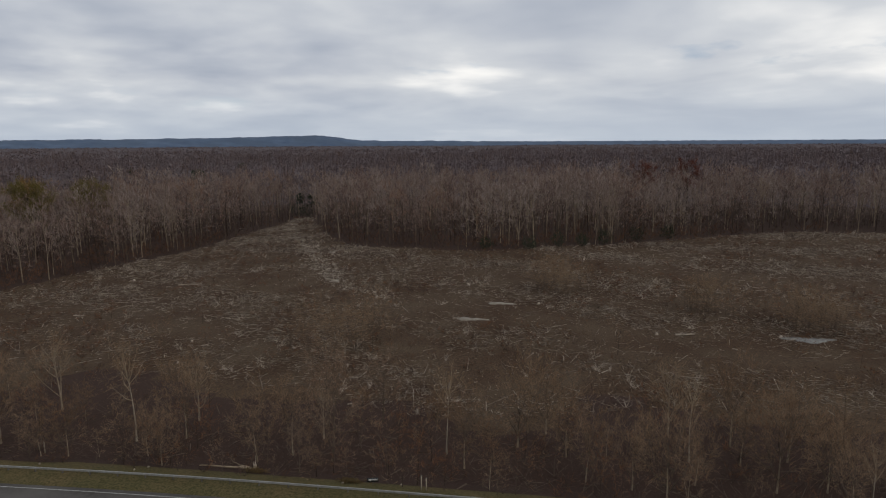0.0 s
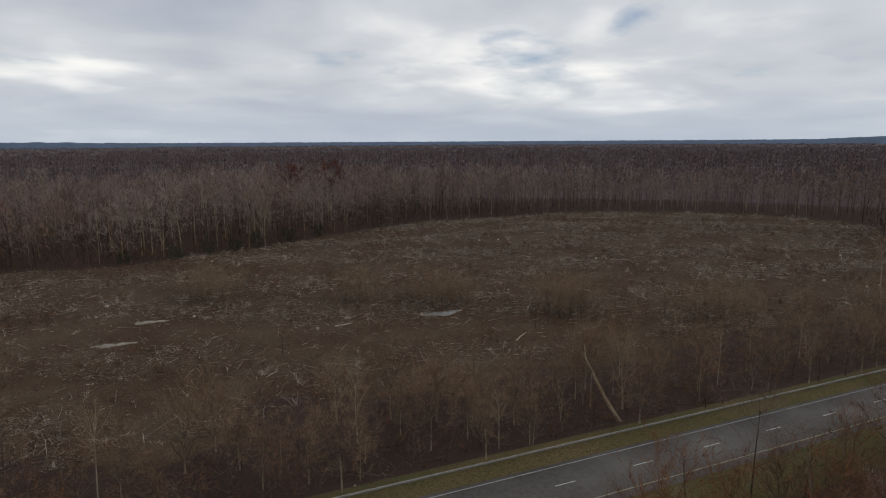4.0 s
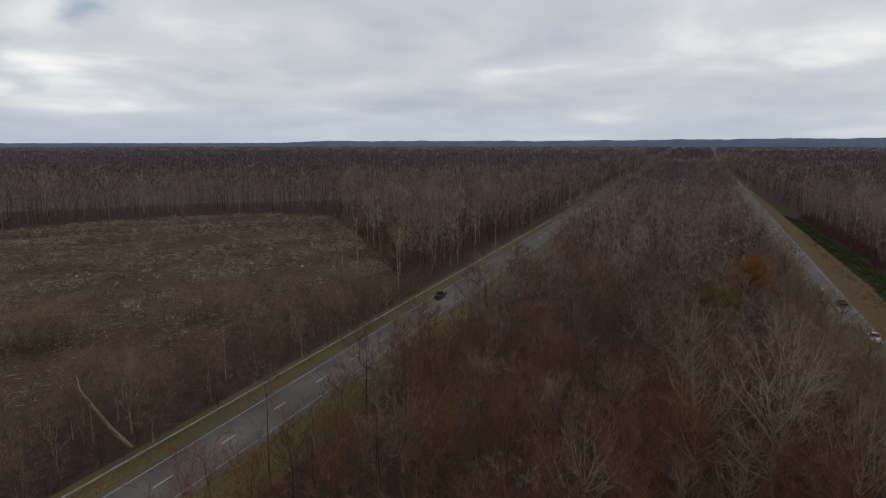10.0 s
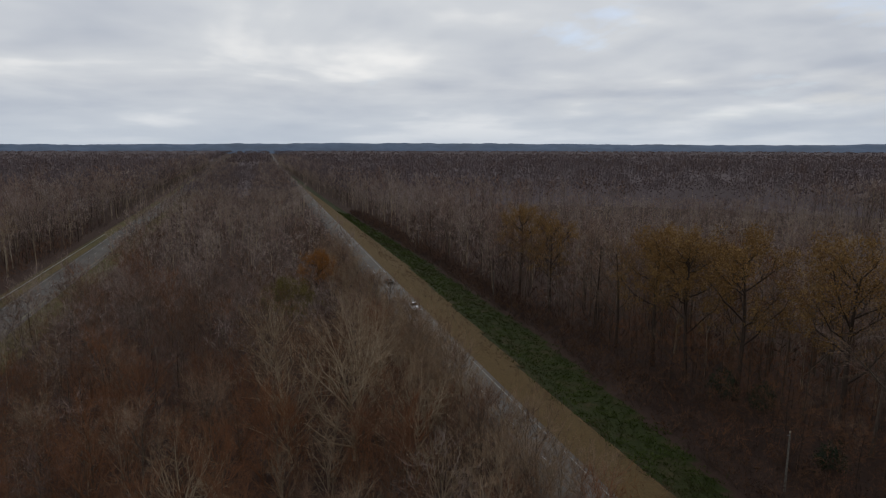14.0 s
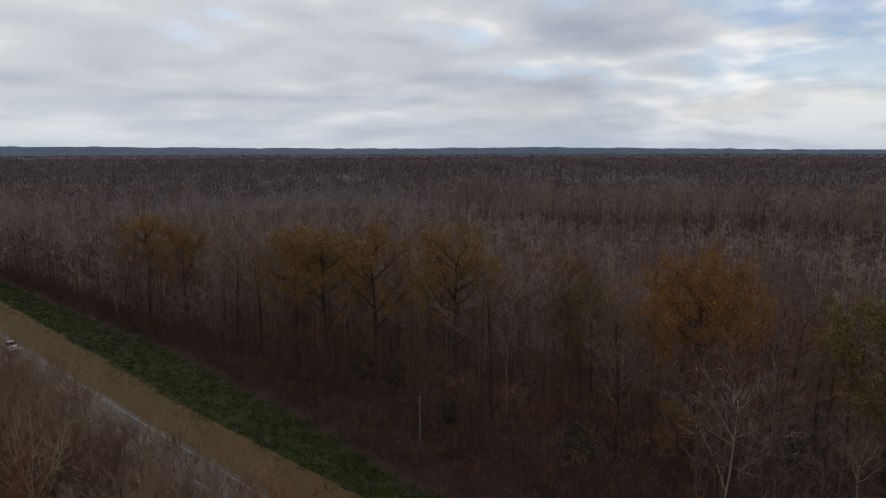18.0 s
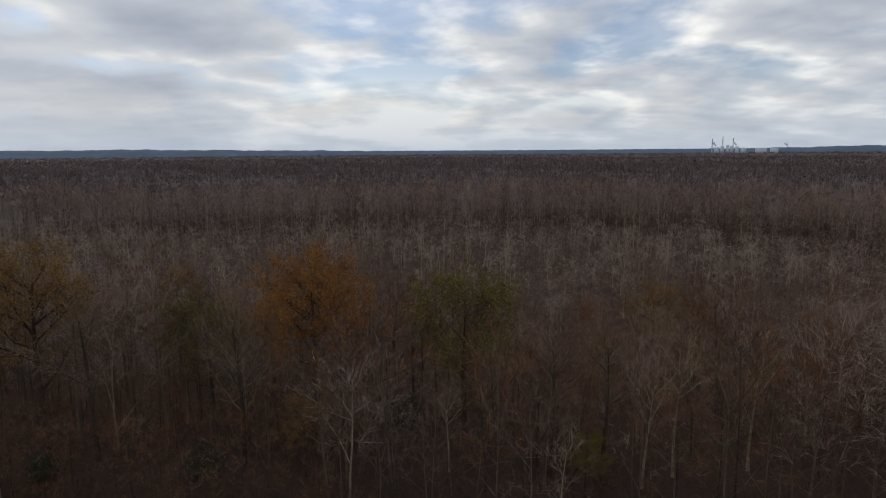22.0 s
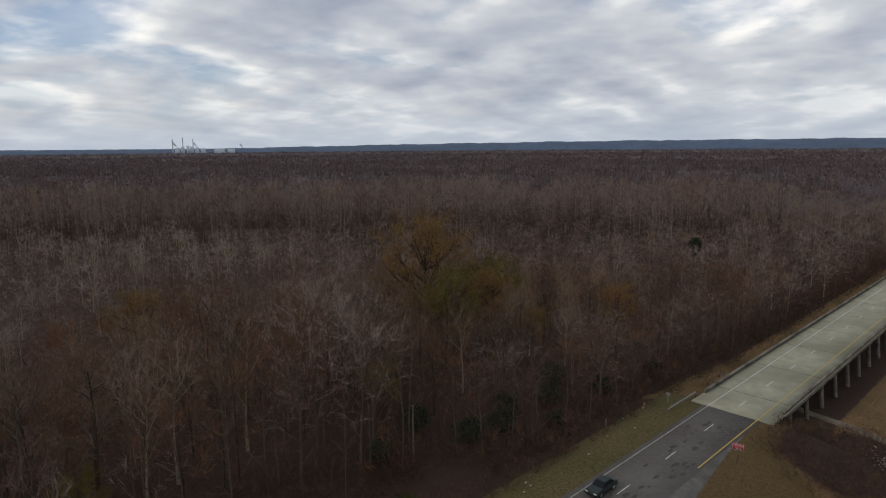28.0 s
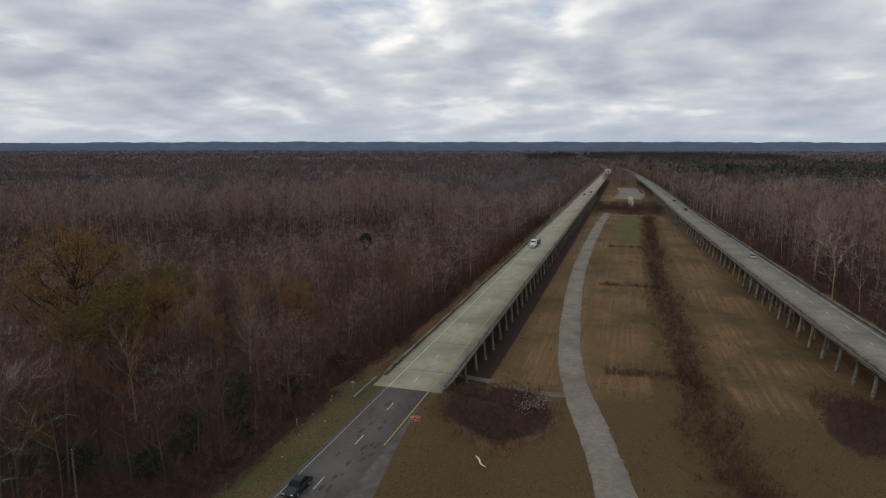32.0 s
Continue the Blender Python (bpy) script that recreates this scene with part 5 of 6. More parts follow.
def stick_mass(name, label, category, x, y, length, radius, seed, mat, lift=0.1, tilt=0.12, lie=None):
    """Many lying sticks, each a three-sided tapered rod."""
    rng = np.random.default_rng(seed)
    n = len(x)
    a = rng.uniform(0, 6.283, n) if lie is None else lie + rng.normal(0, 0.9, n)
    t = rng.normal(0, tilt, n)
    d = np.stack([np.cos(a) * np.cos(t), np.sin(a) * np.cos(t), np.sin(t)], 1)
    side = np.stack([-np.sin(a), np.cos(a), 0 * a], 1)
    up = np.cross(d, side)
    c = np.stack([x, y, ground_z(x, y) + radius + lift * rng.random(n)], 1)
    V = []
    for end, taper in ((-0.5, 1.0), (0.5, 0.45)):
        for k in range(3):
            th = k * 2.0944
            V.append(c + d * (length * end)[:, None] + (side * math.cos(th) + up * math.sin(th)) * (radius * taper)[:, None])
    V = np.stack(V, 1).reshape(-1, 3)
    base = np.array([(0, 1, 4), (0, 4, 3), (1, 2, 5), (1, 5, 4), (2, 0, 3), (2, 3, 5)])
    T = (base[None] + (np.arange(n) * 6)[:, None, None]).reshape(-1, 3)
    return tagged(new(name, raw_mesh(name, V, T, [mat])), label, category, kind="stuff")


def build_felled():
    rng = np.random.default_rng(31)
    x, y = rng.uniform(-175, 330, 260000), rng.uniform(72, 372, 260000)
    rows = np.sin((y + 14 * np.sin(x / 43.0) + 0.22 * x) / 6.5)
    dense = 0.55 + 0.28 * wobble(x, y * 1.6, 13, 7) + 0.2 * wobble(x, y, 4.1, 2) + 0.16 * rows
    keep = clearing(x, y) & (y > 100 + 10 * wobble(x, y, 19, 2)) & (rng.random(len(x)) < np.clip((dense - 0.36) * 2.2, 0.12, 1))
    x, y, rows = x[keep][:60000], y[keep][:60000], rows[keep][:60000]
    lie = 1.2 * wobble(x, y, 25, 1)
    length, thick = rng.gamma(1.4, 0.72, len(x)) + 0.25, rng.gamma(2.0, 0.014, len(x)) * (0.6 + y / 330) + 0.012
    new_cut = rng.random(len(x)) < 0.42
    stick_mass("logging_slash", "pale cut branches and tops strewn over felled ground", "slash", x[new_cut], y[new_cut], length[new_cut], thick[new_cut], 32, M_SLASH, 0.35, 0.2, lie[new_cut])
    old = ~new_cut
    stick_mass("logging_slash", "grey-brown weathered branches strewn over felled ground", "slash", x[old], y[old], length[old] * 1.15, thick[old] * 1.2, 36, M_OLDSLASH, 0.5, 0.3, lie[old])
    u = rng.random(2000) ** 0.8
    tx = np.interp(u, [0, 0.15, 0.35, 0.55, 0.72, 0.88, 1], [-147, -143, -124, -98, -78, -62, -40]) + rng.normal(0, 2.8, 2000)
    ty = np.interp(u, [0, 0.15, 0.35, 0.55, 0.72, 0.88, 1], [372, 345, 300, 252, 218, 186, 166]) + rng.normal(0, 2.8, 2000)
    stick_mass("skid_trail_chips", "pale chips and broken sticks along the skid trail", "slash", tx, ty, rng.gamma(1.5, 0.4, 2000) + 0.2, rng.gamma(2.0, 0.016, 2000) + 0.035, 38, M_SLASH, 0.15, 0.1)
    # heaps of tops and bent branches
    pick = rng.permutation(len(x))[:3600]
    heap = [simple_tree(400 + s, 7, 1, 15, 3, 0.030, 0.75, 0.0, 0.95, 0.02, 0.03, -0.1) for s in range(6)]
    wood_mass("slash_heaps", "tangled heaps of cut tops and bent branches on felled ground", x[pick] + rng.normal(0, 1.5, 3600), y[pick] + rng.normal(0, 1.5, 3600), np.full(3600, 0.9), heap, [M_OLDSLASH, M_BRUSH, M_SLASH, M_OLDSLASH, M_OLDSLASH, M_TWIG_DARK, M_SLASH, M_SLASH, M_BARK, M_OLDSLASH], 37, (0.4, 1.9), "slash")
    x, y = rng.uniform(-175, 330, 60000), rng.uniform(69, 372, 60000)
    keep = (clearing(x, y) | ((y < 80) & (x < 150) & (x > -170))) & (wobble(x, y, 10, 4) + 0.6 * wobble(x, y, 3, 1) + 0.3 * rng.normal(size=len(x)) > 0.15)
    x, y = x[keep][:6500], y[keep][:6500]
    weeds = [simple_tree(120 + s, 5, 1, 16, 3, 0.022, 0.5, 0.05, 0.7, 0.02, 0.016) for s in range(5)]
    wood_mass("weeds", "low dead brown weeds and sprouts between the cut branches", x, y, np.full(len(x), 1.0), weeds, [M_BARK, M_BRUSH, M_BARK, M_TWIG_DARK, M_BARK, M_TWIG_RED, M_BARK, M_TWIG_DARK], 33, (0.4, 2.0), "weeds")
    x, y = rng.uniform(-168, 170, 5200), 70.2 + rng.gamma(2.0, 7.0, 5200)
    stick_mass("fallen_branches", "bent grey branches lying under the roadside saplings", "slash", x, y, rng.gamma(1.6, 0.9, 5200) + 0.3, rng.gamma(2.0, 0.014, 5200) + 0.012, 39, M_STEM, 0.8, 0.35)
    # thicket of thin stems along the guardrail, thinning out into the felled ground
    x, y = scatter(-172, 172, 69.5, 150, 3.0, 34)
    keep = (rng.random(len(x)) < np.clip(0.6 - (y - 70) / 50, 0.03, 0.38)) & (clearing(x, y) | (y < 92))
    x, y = x[keep], y[keep]
    thin = [fan_tree(380 + s, 9, 4, 6, 0.08, 0.32, 0.0075, 0.11, 0.0019, 0.5, 2, 0.08, 0.7) for s in range(6)]
    wood_mass("sapling_thicket", "thicket of thin leafless saplings behind the guardrail", x, y, np.full(len(x), 7.5), thin, [M_BARK, M_SAPLING, M_STEM, M_TWIG, M_BARK, M_TWIG_RED, M_STEM, M_SAPLING, M_PALE, M_SAPLING], 35, (0.3, 1.3), "saplings")
    # clumps left standing in the open
    for k, (cx, cy, n, r) in enumerate(((92, 131, 60, 9), (8, 185, 48, 8), (45, 165, 30, 8), (120, 112, 50, 12), (66, 152, 40, 8), (-44, 130, 40, 10))):
        q = np.random.default_rng(50 + k).normal(size=(n, 2)) * r * 0.55
        wood_mass("sapling_clump", "clump of pale leafless saplings left on felled ground", cx + q[:, 0], cy + q[:, 1], np.full(n, 9.0), thin, [M_STEM, M_TWIG_LIGHT], 60 + k, (0.7, 1.3), "saplings")
    # single logs, stumps and the stained pools
    for k, (x, y, length, r, turn) in enumerate(((35, 144, 4.5, 0.22, 12), (-72, 205, 3.0, 0.3, 80), (-66, 190, 6, 0.2, -30), (70, 118, 7, 0.17, 40),
                                                 (110, 150, 6, 0.2, 120), (-110, 180, 7, 0.2, 20), (10, 190, 5, 0.2, -10), (150, 190, 8, 0.2, 60))):
        segs = [(np.array((-length / 2 + i * length / 4, 0.12 * math.sin(i * 2.1 + k), r)), np.array((-length / 2 + (i + 1) * length / 4, 0.12 * math.sin(i * 2.1 + 2.1 + k), r)), r * (1 - 0.1 * i), r * (0.9 - 0.1 * i), 0) for i in range(4)]
        v, t = tubes(segs)
        log = tagged(new("log", raw_mesh("log", v, t, [M_SLASH], smooth=True)), "pale cut log lying on felled ground", "log", "logs")
        log.location = (x, y, float(ground_z(np.array(float(x)), np.array(float(y)))) + 0.02)
        log.rotation_euler = (0, 0, radians(turn))
    rs = random.Random(5)
    prof = [(0.0, 0.36), (0.12, 0.27), (0.4, 0.23), (0.42, 0.0)]
    v = [(r * math.cos(a * 0.785) * (1 + 0.1 * math.sin(a * 2.3)), r * math.sin(a * 0.785) * (1 + 0.1 * math.cos(a * 1.7)), z) for z, r in prof for a in range(8)]
    q = [(i * 8 + a, i * 8 + (a + 1) % 8, (i + 1) * 8 + (a + 1) % 8, (i + 1) * 8 + a) for i in range(3) for a in range(8)]
    stump = raw_mesh("stump", np.array(v), np.array(q), [M_SLASH])
    for k in range(60):
        x, y = rs.uniform(-150, 290), rs.uniform(95, 300)
        if clearing(np.array(x), np.array(y)):
            ob = tagged(new("stump", stump), "freshly cut pale tree stump on felled ground", "stump", "stumps")
            ob.location, ob.scale = (x, y, float(ground_z(np.array(x), np.array(y))) - 0.06), [rs.uniform(0.8, 1.6)] * 3
    for k, (x, y, a, b, sand) in enumerate(((62, 144, 4.5, 1.7, 0), (-16, 150, 3.6, 1.0, 1), (-9, 167, 3.4, 0.9, 1), (-64, 188, 1.4, 1.6, 1), (-82, 240, 1.2, 2.4, 1))):
        n = 40
        th = np.arange(n) * 2 * np.pi / n
        rr = 1 + 0.28 * np.sin(th * 3 + k) + 0.16 * np.sin(th * 7 + 2 * k)
        px, py = x + a * rr * np.cos(th), y + b * rr * np.sin(th)
        zz = float(ground_z(np.array(float(x)), np.array(float(y))))
        v = np.concatenate([[[x, y, zz + 0.2]], np.stack([px, py, np.full(n, zz + 0.18)], 1), np.stack([px * 1.0 + (px - x) * 0.12, py + (py - y) * 0.12, np.full(n, zz - 0.4)], 1)])
        i = np.arange(n)
        t = np.concatenate([np.stack([0 * i, i + 1, (i + 1) % n + 1], 1), np.stack([i + 1, i + 1 + n, (i + 1) % n + 1], 1), np.stack([(i + 1) % n + 1, i + 1 + n, (i + 1) % n + 1 + n], 1)])
        tagged(new("sand_patch" if sand else "puddle", raw_mesh("patch", v, t, [M_SAND if sand else M_PUDDLE])), "bare pale sand patch on felled ground" if sand else "shallow rain puddle on felled ground", "sand" if sand else "puddle", kind="structure")


build_felled()


def build_snag():
    """A dead trunk that leans over towards the clearing."""
    segs = [(np.array((62.0, 73.0, -2.4)), np.array((60.3, 74.8, 1.2)), 0.36, 0.30, 0), (np.array((60.3, 74.8, 1.2)), np.array((58.6, 76.2, 5.4)), 0.30, 0.24, 0),
            (np.array((58.6, 76.2, 5.4)), np.array((57.6, 76.9, 8.0)), 0.22, 0.13, 0), (np.array((57.6, 76.9, 8.0)), np.array((57.4, 77.0, 10.2)), 0.12, 0.04, 0)]
    v, t = tubes(segs, (9, 4, 3, 3))
    ob = tagged(new("dead_snag"), "leaning dead trunk with bark gone, pale wood showing", "dead tree")
    part("trunk", raw_mesh("trunk", v, t, [M_TANBARK], smooth=True), ob)
    v, t = tubes([(np.array((58.6, 76.2, 5.4)), np.array((57.0, 75.2, 7.6)), 0.09, 0.03, 1), (np.array((60.3, 74.8, 1.2)), np.array((61.2, 75.8, 3.0)), 0.08, 0.02, 1)])
    part("broken_branch", raw_mesh("broken_branch", v, t, [M_BARK]), ob)


build_snag()

# ================= beside the roads =================


def build_guardrail(name, x0, x1, off, mid, label, posts):
    rail = tagged(new(name), label, "guardrail")
    n = int(abs(x1 - x0) / 3.81) + 1
    x = np.linspace(x0, x1, n * 2)
    y = mid(x) + off
    prof = np.array([(0.0, 0.42), (0.07, 0.48), (0.0, 0.57), (0.07, 0.66), (0.0, 0.73), (-0.03, 0.73), (-0.03, 0.42)])
    sgn = -1 if off > 0 else 1
    g = ground_z(x, y)
    v = np.stack([np.repeat(x, len(prof)), (y[:, None] + sgn * prof[None, :, 0]).ravel(), (g[:, None] + prof[None, :, 1]).ravel()], 1)
    k, m = len(x), len(prof)
    i = (np.arange(k - 1)[:, None] * m + np.arange(m)[None]).ravel()
    j = (np.arange(k - 1)[:, None] * m + (np.arange(m)[None] + 1) % m).ravel()
    part("beam", raw_mesh("beam", v, np.stack([i, j, j + m, i + m], 1), [M_STEEL]), rail, "weathered steel beam")
    post = raw_mesh("post", *box(-0.07, 0.07, -0.08, 0.08, -0.5, 0.7), [M_POST])
    for k in range(min(n, posts)):
        px = x0 + (x1 - x0) * (k + 0.5) / n
        py = float(mid(px)) + off - sgn * 0.12
        part("post", post, rail).location = (px, py, float(ground_z(np.array(px), np.array(py))))


build_guardrail("guardrail", -176, 330, 7.7, a_mid, "weathered grey steel guardrail along the grass verge", 130)
build_guardrail("guardrail", JOINT - 4.5, JOINT + 7, -7.0, b_mid, "short pale guardrail end at the bridge", 9)


def ribbon(points, half, lift, step=2.5, across=5):
    """A band laid over the ground along a line of points."""
    p = np.array(points, float)
    s = np.concatenate([[0], np.cumsum(np.hypot(*np.diff(p, axis=0).T))])
    t = np.arange(0, s[-1], step)
    x, y = np.interp(t, s, p[:, 0]), np.interp(t, s, p[:, 1])
    k = np.hanning(13)
    k /= k.sum()
    if len(x) > 20:
        x, y = np.convolve(np.pad(x, 6, mode="reflect", reflect_type="odd"), k, "valid"), np.convolve(np.pad(y, 6, mode="reflect", reflect_type="odd"), k, "valid")
    dx, dy = np.gradient(x), np.gradient(y)
    n = np.hypot(dx, dy)
    o = np.concatenate([[-half - 0.35], np.linspace(-half, half, across - 2), [half + 0.35]])[None] * (1 + 0.03 * np.sin(t * 0.21) + 0.03 * np.sin(t * 0.83))[:, None]
    X, Y = x[:, None] - dy[:, None] / n[:, None] * o, y[:, None] + dx[:, None] / n[:, None] * o
    Z = ground_z(X, Y) + lift
    Z[:, (0, -1)] -= lift + 0.05
    i = (np.arange(len(x) - 1)[:, None] * across + np.arange(across - 1)[None]).ravel()
    return np.stack([X.ravel(), Y.ravel(), Z.ravel()], 1), np.stack([i, i + across, i + across + 1, i + 1], 1)


def build_tracks():
    v, q = ribbon(((20, 14), (-40, 6), (-62, 3.0), (-79, 0.5), (-96, -3.0), (-116.5, -7.9), (-138, -11.2), (-163, -13.4), (-204, -15.8), (-245, -17.3), (-306, -17.6), (-404, -16.3), (-440, -15), (-470, -14)), 2.4, 0.28)
    tagged(new("gravel_track", raw_mesh("gravel_track", v, q, [M_GRAVEL], smooth=True)), "pale gravel service track between the bridges", "track", kind="structure")
    v, q = ribbon(((-114, -8), (-113, -14), (-116, -22), (-122, -36), (-124, -48)), 0.8, 0.2, 1.5)
    tagged(new("side_track", raw_mesh("side_track", v, q, [M_DIRT], smooth=True)), "worn dirt spur running under the bridge", "track", kind="structure")
    # washed sand and stones along the track's edges
    rng = np.random.default_rng(8)
    x = -60 - 170 * rng.random(1300) ** 1.3
    side = np.where(rng.random(len(x)) < 0.7, 1, -1)
    middle = np.interp(-x, [62, 79, 96, 116.5, 138, 163, 204, 245], [3.0, 0.5, -3.0, -7.9, -11.2, -13.4, -15.8, -17.3])
    keep = wobble(x * 1.0, side * 9.0, 2.3, 4) > -0.2
    stick_mass("track_edge", "pale washed sand and stones along the track's edge", "sand", x[keep], (middle + side * (2.55 + rng.normal(0, 0.14, len(x))))[keep], (rng.uniform(0.25, 0.7, len(x)))[keep], (rng.uniform(0.03, 0.08, len(x)))[keep], 9, M_SAND, 0.22, 0.05)
    v, q = ribbon(((-452, -12), (-455, 0), (-452, 12)), 4.0, 0.10, 2.0)
    tagged(new("turning_place", raw_mesh("turning_place", v, q, [M_DIRT], smooth=True)), "bare dirt turning place at the river bank", "track", kind="structure")
    v, q = ribbon(((-600, -2), (-640, 2), (-700, 4), (-760, 0)), 13, 0.14, 4.0, 7)
    tagged(new("boat_landing", raw_mesh("boat_landing", v, q, [M_GRAVEL], smooth=True)), "pale gravel car park beyond the river", "parking", kind="structure")
    v, q = ribbon(((-500, 3), (-540, 3), (-605, 2)), 2.0, 2.2, 4.0, 5)
    tagged(new("ramp", raw_mesh("ramp", v, q, [M_CONCRETE], smooth=True)), "pale concrete boat ramp to the water", "ramp", kind="structure")
    v, q = box(-590, -505, -24, 24, -7.4, -7.0)
    tagged(new("water", raw_mesh("river", v, q, [M_WATER])), "dark still river under the bridges", "river", kind="structure")


build_tracks()


def build_brush():
    """Rough growth in the median and on the banks."""
    rng = np.random.default_rng(71)
    low = [simple_tree(160 + s, 5, 1, 46, 3, 0.0105, 0.30, 0.04, 0.55, 0.010, 0.007) for s in range(6)]
    mats = [M_BARK, M_BRUSH, M_BARK, M_TWIG_DARK, M_BARK, M_BRUSH, M_BARK, M_TWIG_DARK, M_BARK, M_BRUSH]

    def patch(name, label, x, y, h, seed):
        wood_mass(name, label, x, y, np.full(len(x), h), low, mats, seed, (0.5, 1.5), "brush")

    t = rng.uniform(0, 1, 3600)
    x = -60 - 385 * t ** 1.3
    y = np.interp(x, [-445, -253, -177, -135, -97, -84, -60], [13.5, 11.5, 13, 14, 16, 18, 21]) + rng.normal(0, 1.0, len(x)) * (2.3 + 0.8 * wobble(x, x * 0, 9))
    patch("ditch_brush", "line of dark leafless brush along the median ditch", x, y, 1.5, 72)
    x, y = rng.uniform(-121, -80, 1500), rng.uniform(-32, -9, 1500)
    k = ((x + 101.5) / 17) ** 2 + ((y + 20) / 9.6) ** 2 < 0.92 + 0.45 * wobble(x, y, 3.5) + 0.2 * rng.normal(size=len(x))
    patch("bank_brush", "dark tangled brush patch below the bridge end", x[k], y[k], 1.25, 73)
    x, y = rng.uniform(-137, -94, 1000), rng.uniform(30, 55, 1000)
    k = ((x + 114) / 18) ** 2 + ((y - 42.5) / 9.5) ** 2 < 1 + 0.3 * wobble(x, y, 3)
    patch("bank_brush", "dark tangled brush patch below the bridge end", x[k], y[k], 1.5, 74)
    for cx, y0, y1, n in ((-306, -8, 13, 170), (-219, -8, 12, 190), (-131, -3, 12, 160)):
        x, y = cx + rng.normal(0, 1.3, n), rng.uniform(y0, y1, n)
        patch("cross_ditch_brush", "dark brush in a cross ditch of the median", x, y, 1.1, int(-cx))
    x, y = rng.uniform(-540, -452, 500), rng.uniform(-24, 24, 500)
    patch("river_brush", "dark brush on the river bank", x, y, 4.0, 75)
    x = rng.uniform(-95, 40, 900)
    y = b_mid(x) - 9.5 - rng.gamma(2.0, 2.2, len(x))
    k = (x < -20) & (y > -62)
    patch("roadside_brush", "brown dead weeds along the southern verge", x[k], y[k], 1.4, 76)
    x = rng.uniform(-60, 420, 3600)
    y = green_edge(x) - 0.8 - rng.uniform(0, 15, len(x)) * (1 - 0.45 * sstep(x, 112, 170))
    patch("edge_brush", "dark red-brown brush below the southern trees", x, y, 2.4, 80)
    x = rng.uniform(-420, -60, 1300)
    y = b_mid(x) - 14.0 - rng.uniform(0, 8, len(x))
    patch("edge_brush", "dark brush at the foot of the southern woods", x, y, 2.8, 81)
    x = rng.uniform(-420, -98, 800)
    side = rng.random(len(x)) < 0.5
    y = np.where(side, b_mid(x) - rng.uniform(9, 20, len(x)), a_mid(x) + rng.uniform(9, 18, len(x)))
    patch("bridge_brush", "brown brush and weeds between bridge and woods", x, y, 1.8, 77)
    x = rng.uniform(40, 330, 700)
    y = b_mid(x) - rng.uniform(7.5, 13.5, len(x))
    patch("bank_weeds", "tan dead weeds on the roadside bank", x, y, 0.8, 78)
    x = rng.uniform(-48, 420, 10500)
    u = rng.uniform(0, 1, len(x))
    y = bank_edge(x) * (1 - u) + green_edge(x) * u + rng.normal(0, 0.8, len(x))
    clump = [simple_tree(180 + s, 4, 0, 15, 3, 0.11, 0.75, 0.0, 0.9, 0.03, 0.07) for s in range(4)]
    wood_mass("marsh_plants", "low lush green marsh plants filling the ditch", x, y, np.full(len(x), 0.42), clump, [M_MARSH, M_MARSH], 79, (0.4, 1.5), "marsh plants")
    # tussocks that roughen the median
    x, y = rng.uniform(0, 1, 9000) ** 1.4 * -330 - 55, rng.uniform(-24, 48, 9000)
    track = np.interp(x, [-306, -245, -204, -163, -138, -116.5, -96, -79, -55], [-17.6, -17.3, -15.8, -13.4, -11.2, -7.9, -3.0, 0.5, 3.8])
    k = (np.abs(y - track) > 3.6) & (0.5 * wobble(x, y, 12, 5) + 0.6 * wobble(x, y, 4, 6) > -0.1)
    tussock = [simple_tree(190 + s, 3, 0, 12, 3, 0.06, 0.9, 0.0, 0.9, 0.03, 0.05) for s in range(4)]
    wood_mass("tussocks", "rough dead grass tussocks in the mown median", x[k], y[k], np.full(int(k.sum()), 0.34), tussock, [M_STRAW, M_STRAW, M_STRAW, M_STRAW], 82, (0.4, 1.5), "grass")
    # evergreen shrubs under the trees
    for k, (x, y, h) in enumerate(((85, -80, 5.5), (79, -83, 5.0), (-75, -64, 4.5), (-70, -61, 3.8), (-64, -62, 4.2), (-84, -62, 4), (-95, -58, 3.4), (-78, -56, 2.6), (-110, -56, 3.5), (-60, -70, 5), (-90, -66, 5), (-50, -66, 3.6), (38, -78, 5), (60, -76, 4), (10, 262, 7), (-20, 252, 6), (30, 272, 7), (45, 282, 7), (-2, 256, 6), (60, 290, 7), (20, 266, 6), (-150, 372, 9), (-144, 374, 9), (12, -96, 5))):
        rr = np.random.default_rng(200 + k)
        p = rr.normal(size=(260, 3))
        p /= np.linalg.norm(p, axis=1)[:, None]
        p *= (rr.uniform(0.35, 1.0, 260)[:, None]) ** 0.5 * np.array((0.5, 0.5, 0.48)) * h * (1 + 0.2 * np.sin(p[:, :1] * 5 + k))
        v, t = leaf_tris(p + np.array((0, 0, h * 0.5)), 0.2, rr, 3)
        ob = tagged(new("evergreen_shrub"), "dark green evergreen shrub under bare trees", "shrub", "evergreen shrubs")
        ob.location = (x, y, float(ground_z(np.array(float(x)), np.array(float(y)))))
        part("foliage", raw_mesh("foliage", v, t, [M_PINE]), ob)
        stems = [(np.array((0.05 * a, 0.04 * a, -0.1)), np.array((0.25 * h * math.cos(a * 2.1), 0.25 * h * math.sin(a * 2.1), h * 0.6)), 0.05, 0.02, 2) for a in range(4)]
        v, t = tubes(stems)
        part("stems", raw_mesh("stems", v, t, [M_BARK]), ob)


build_brush()

# ================= poles, wires, signs =================


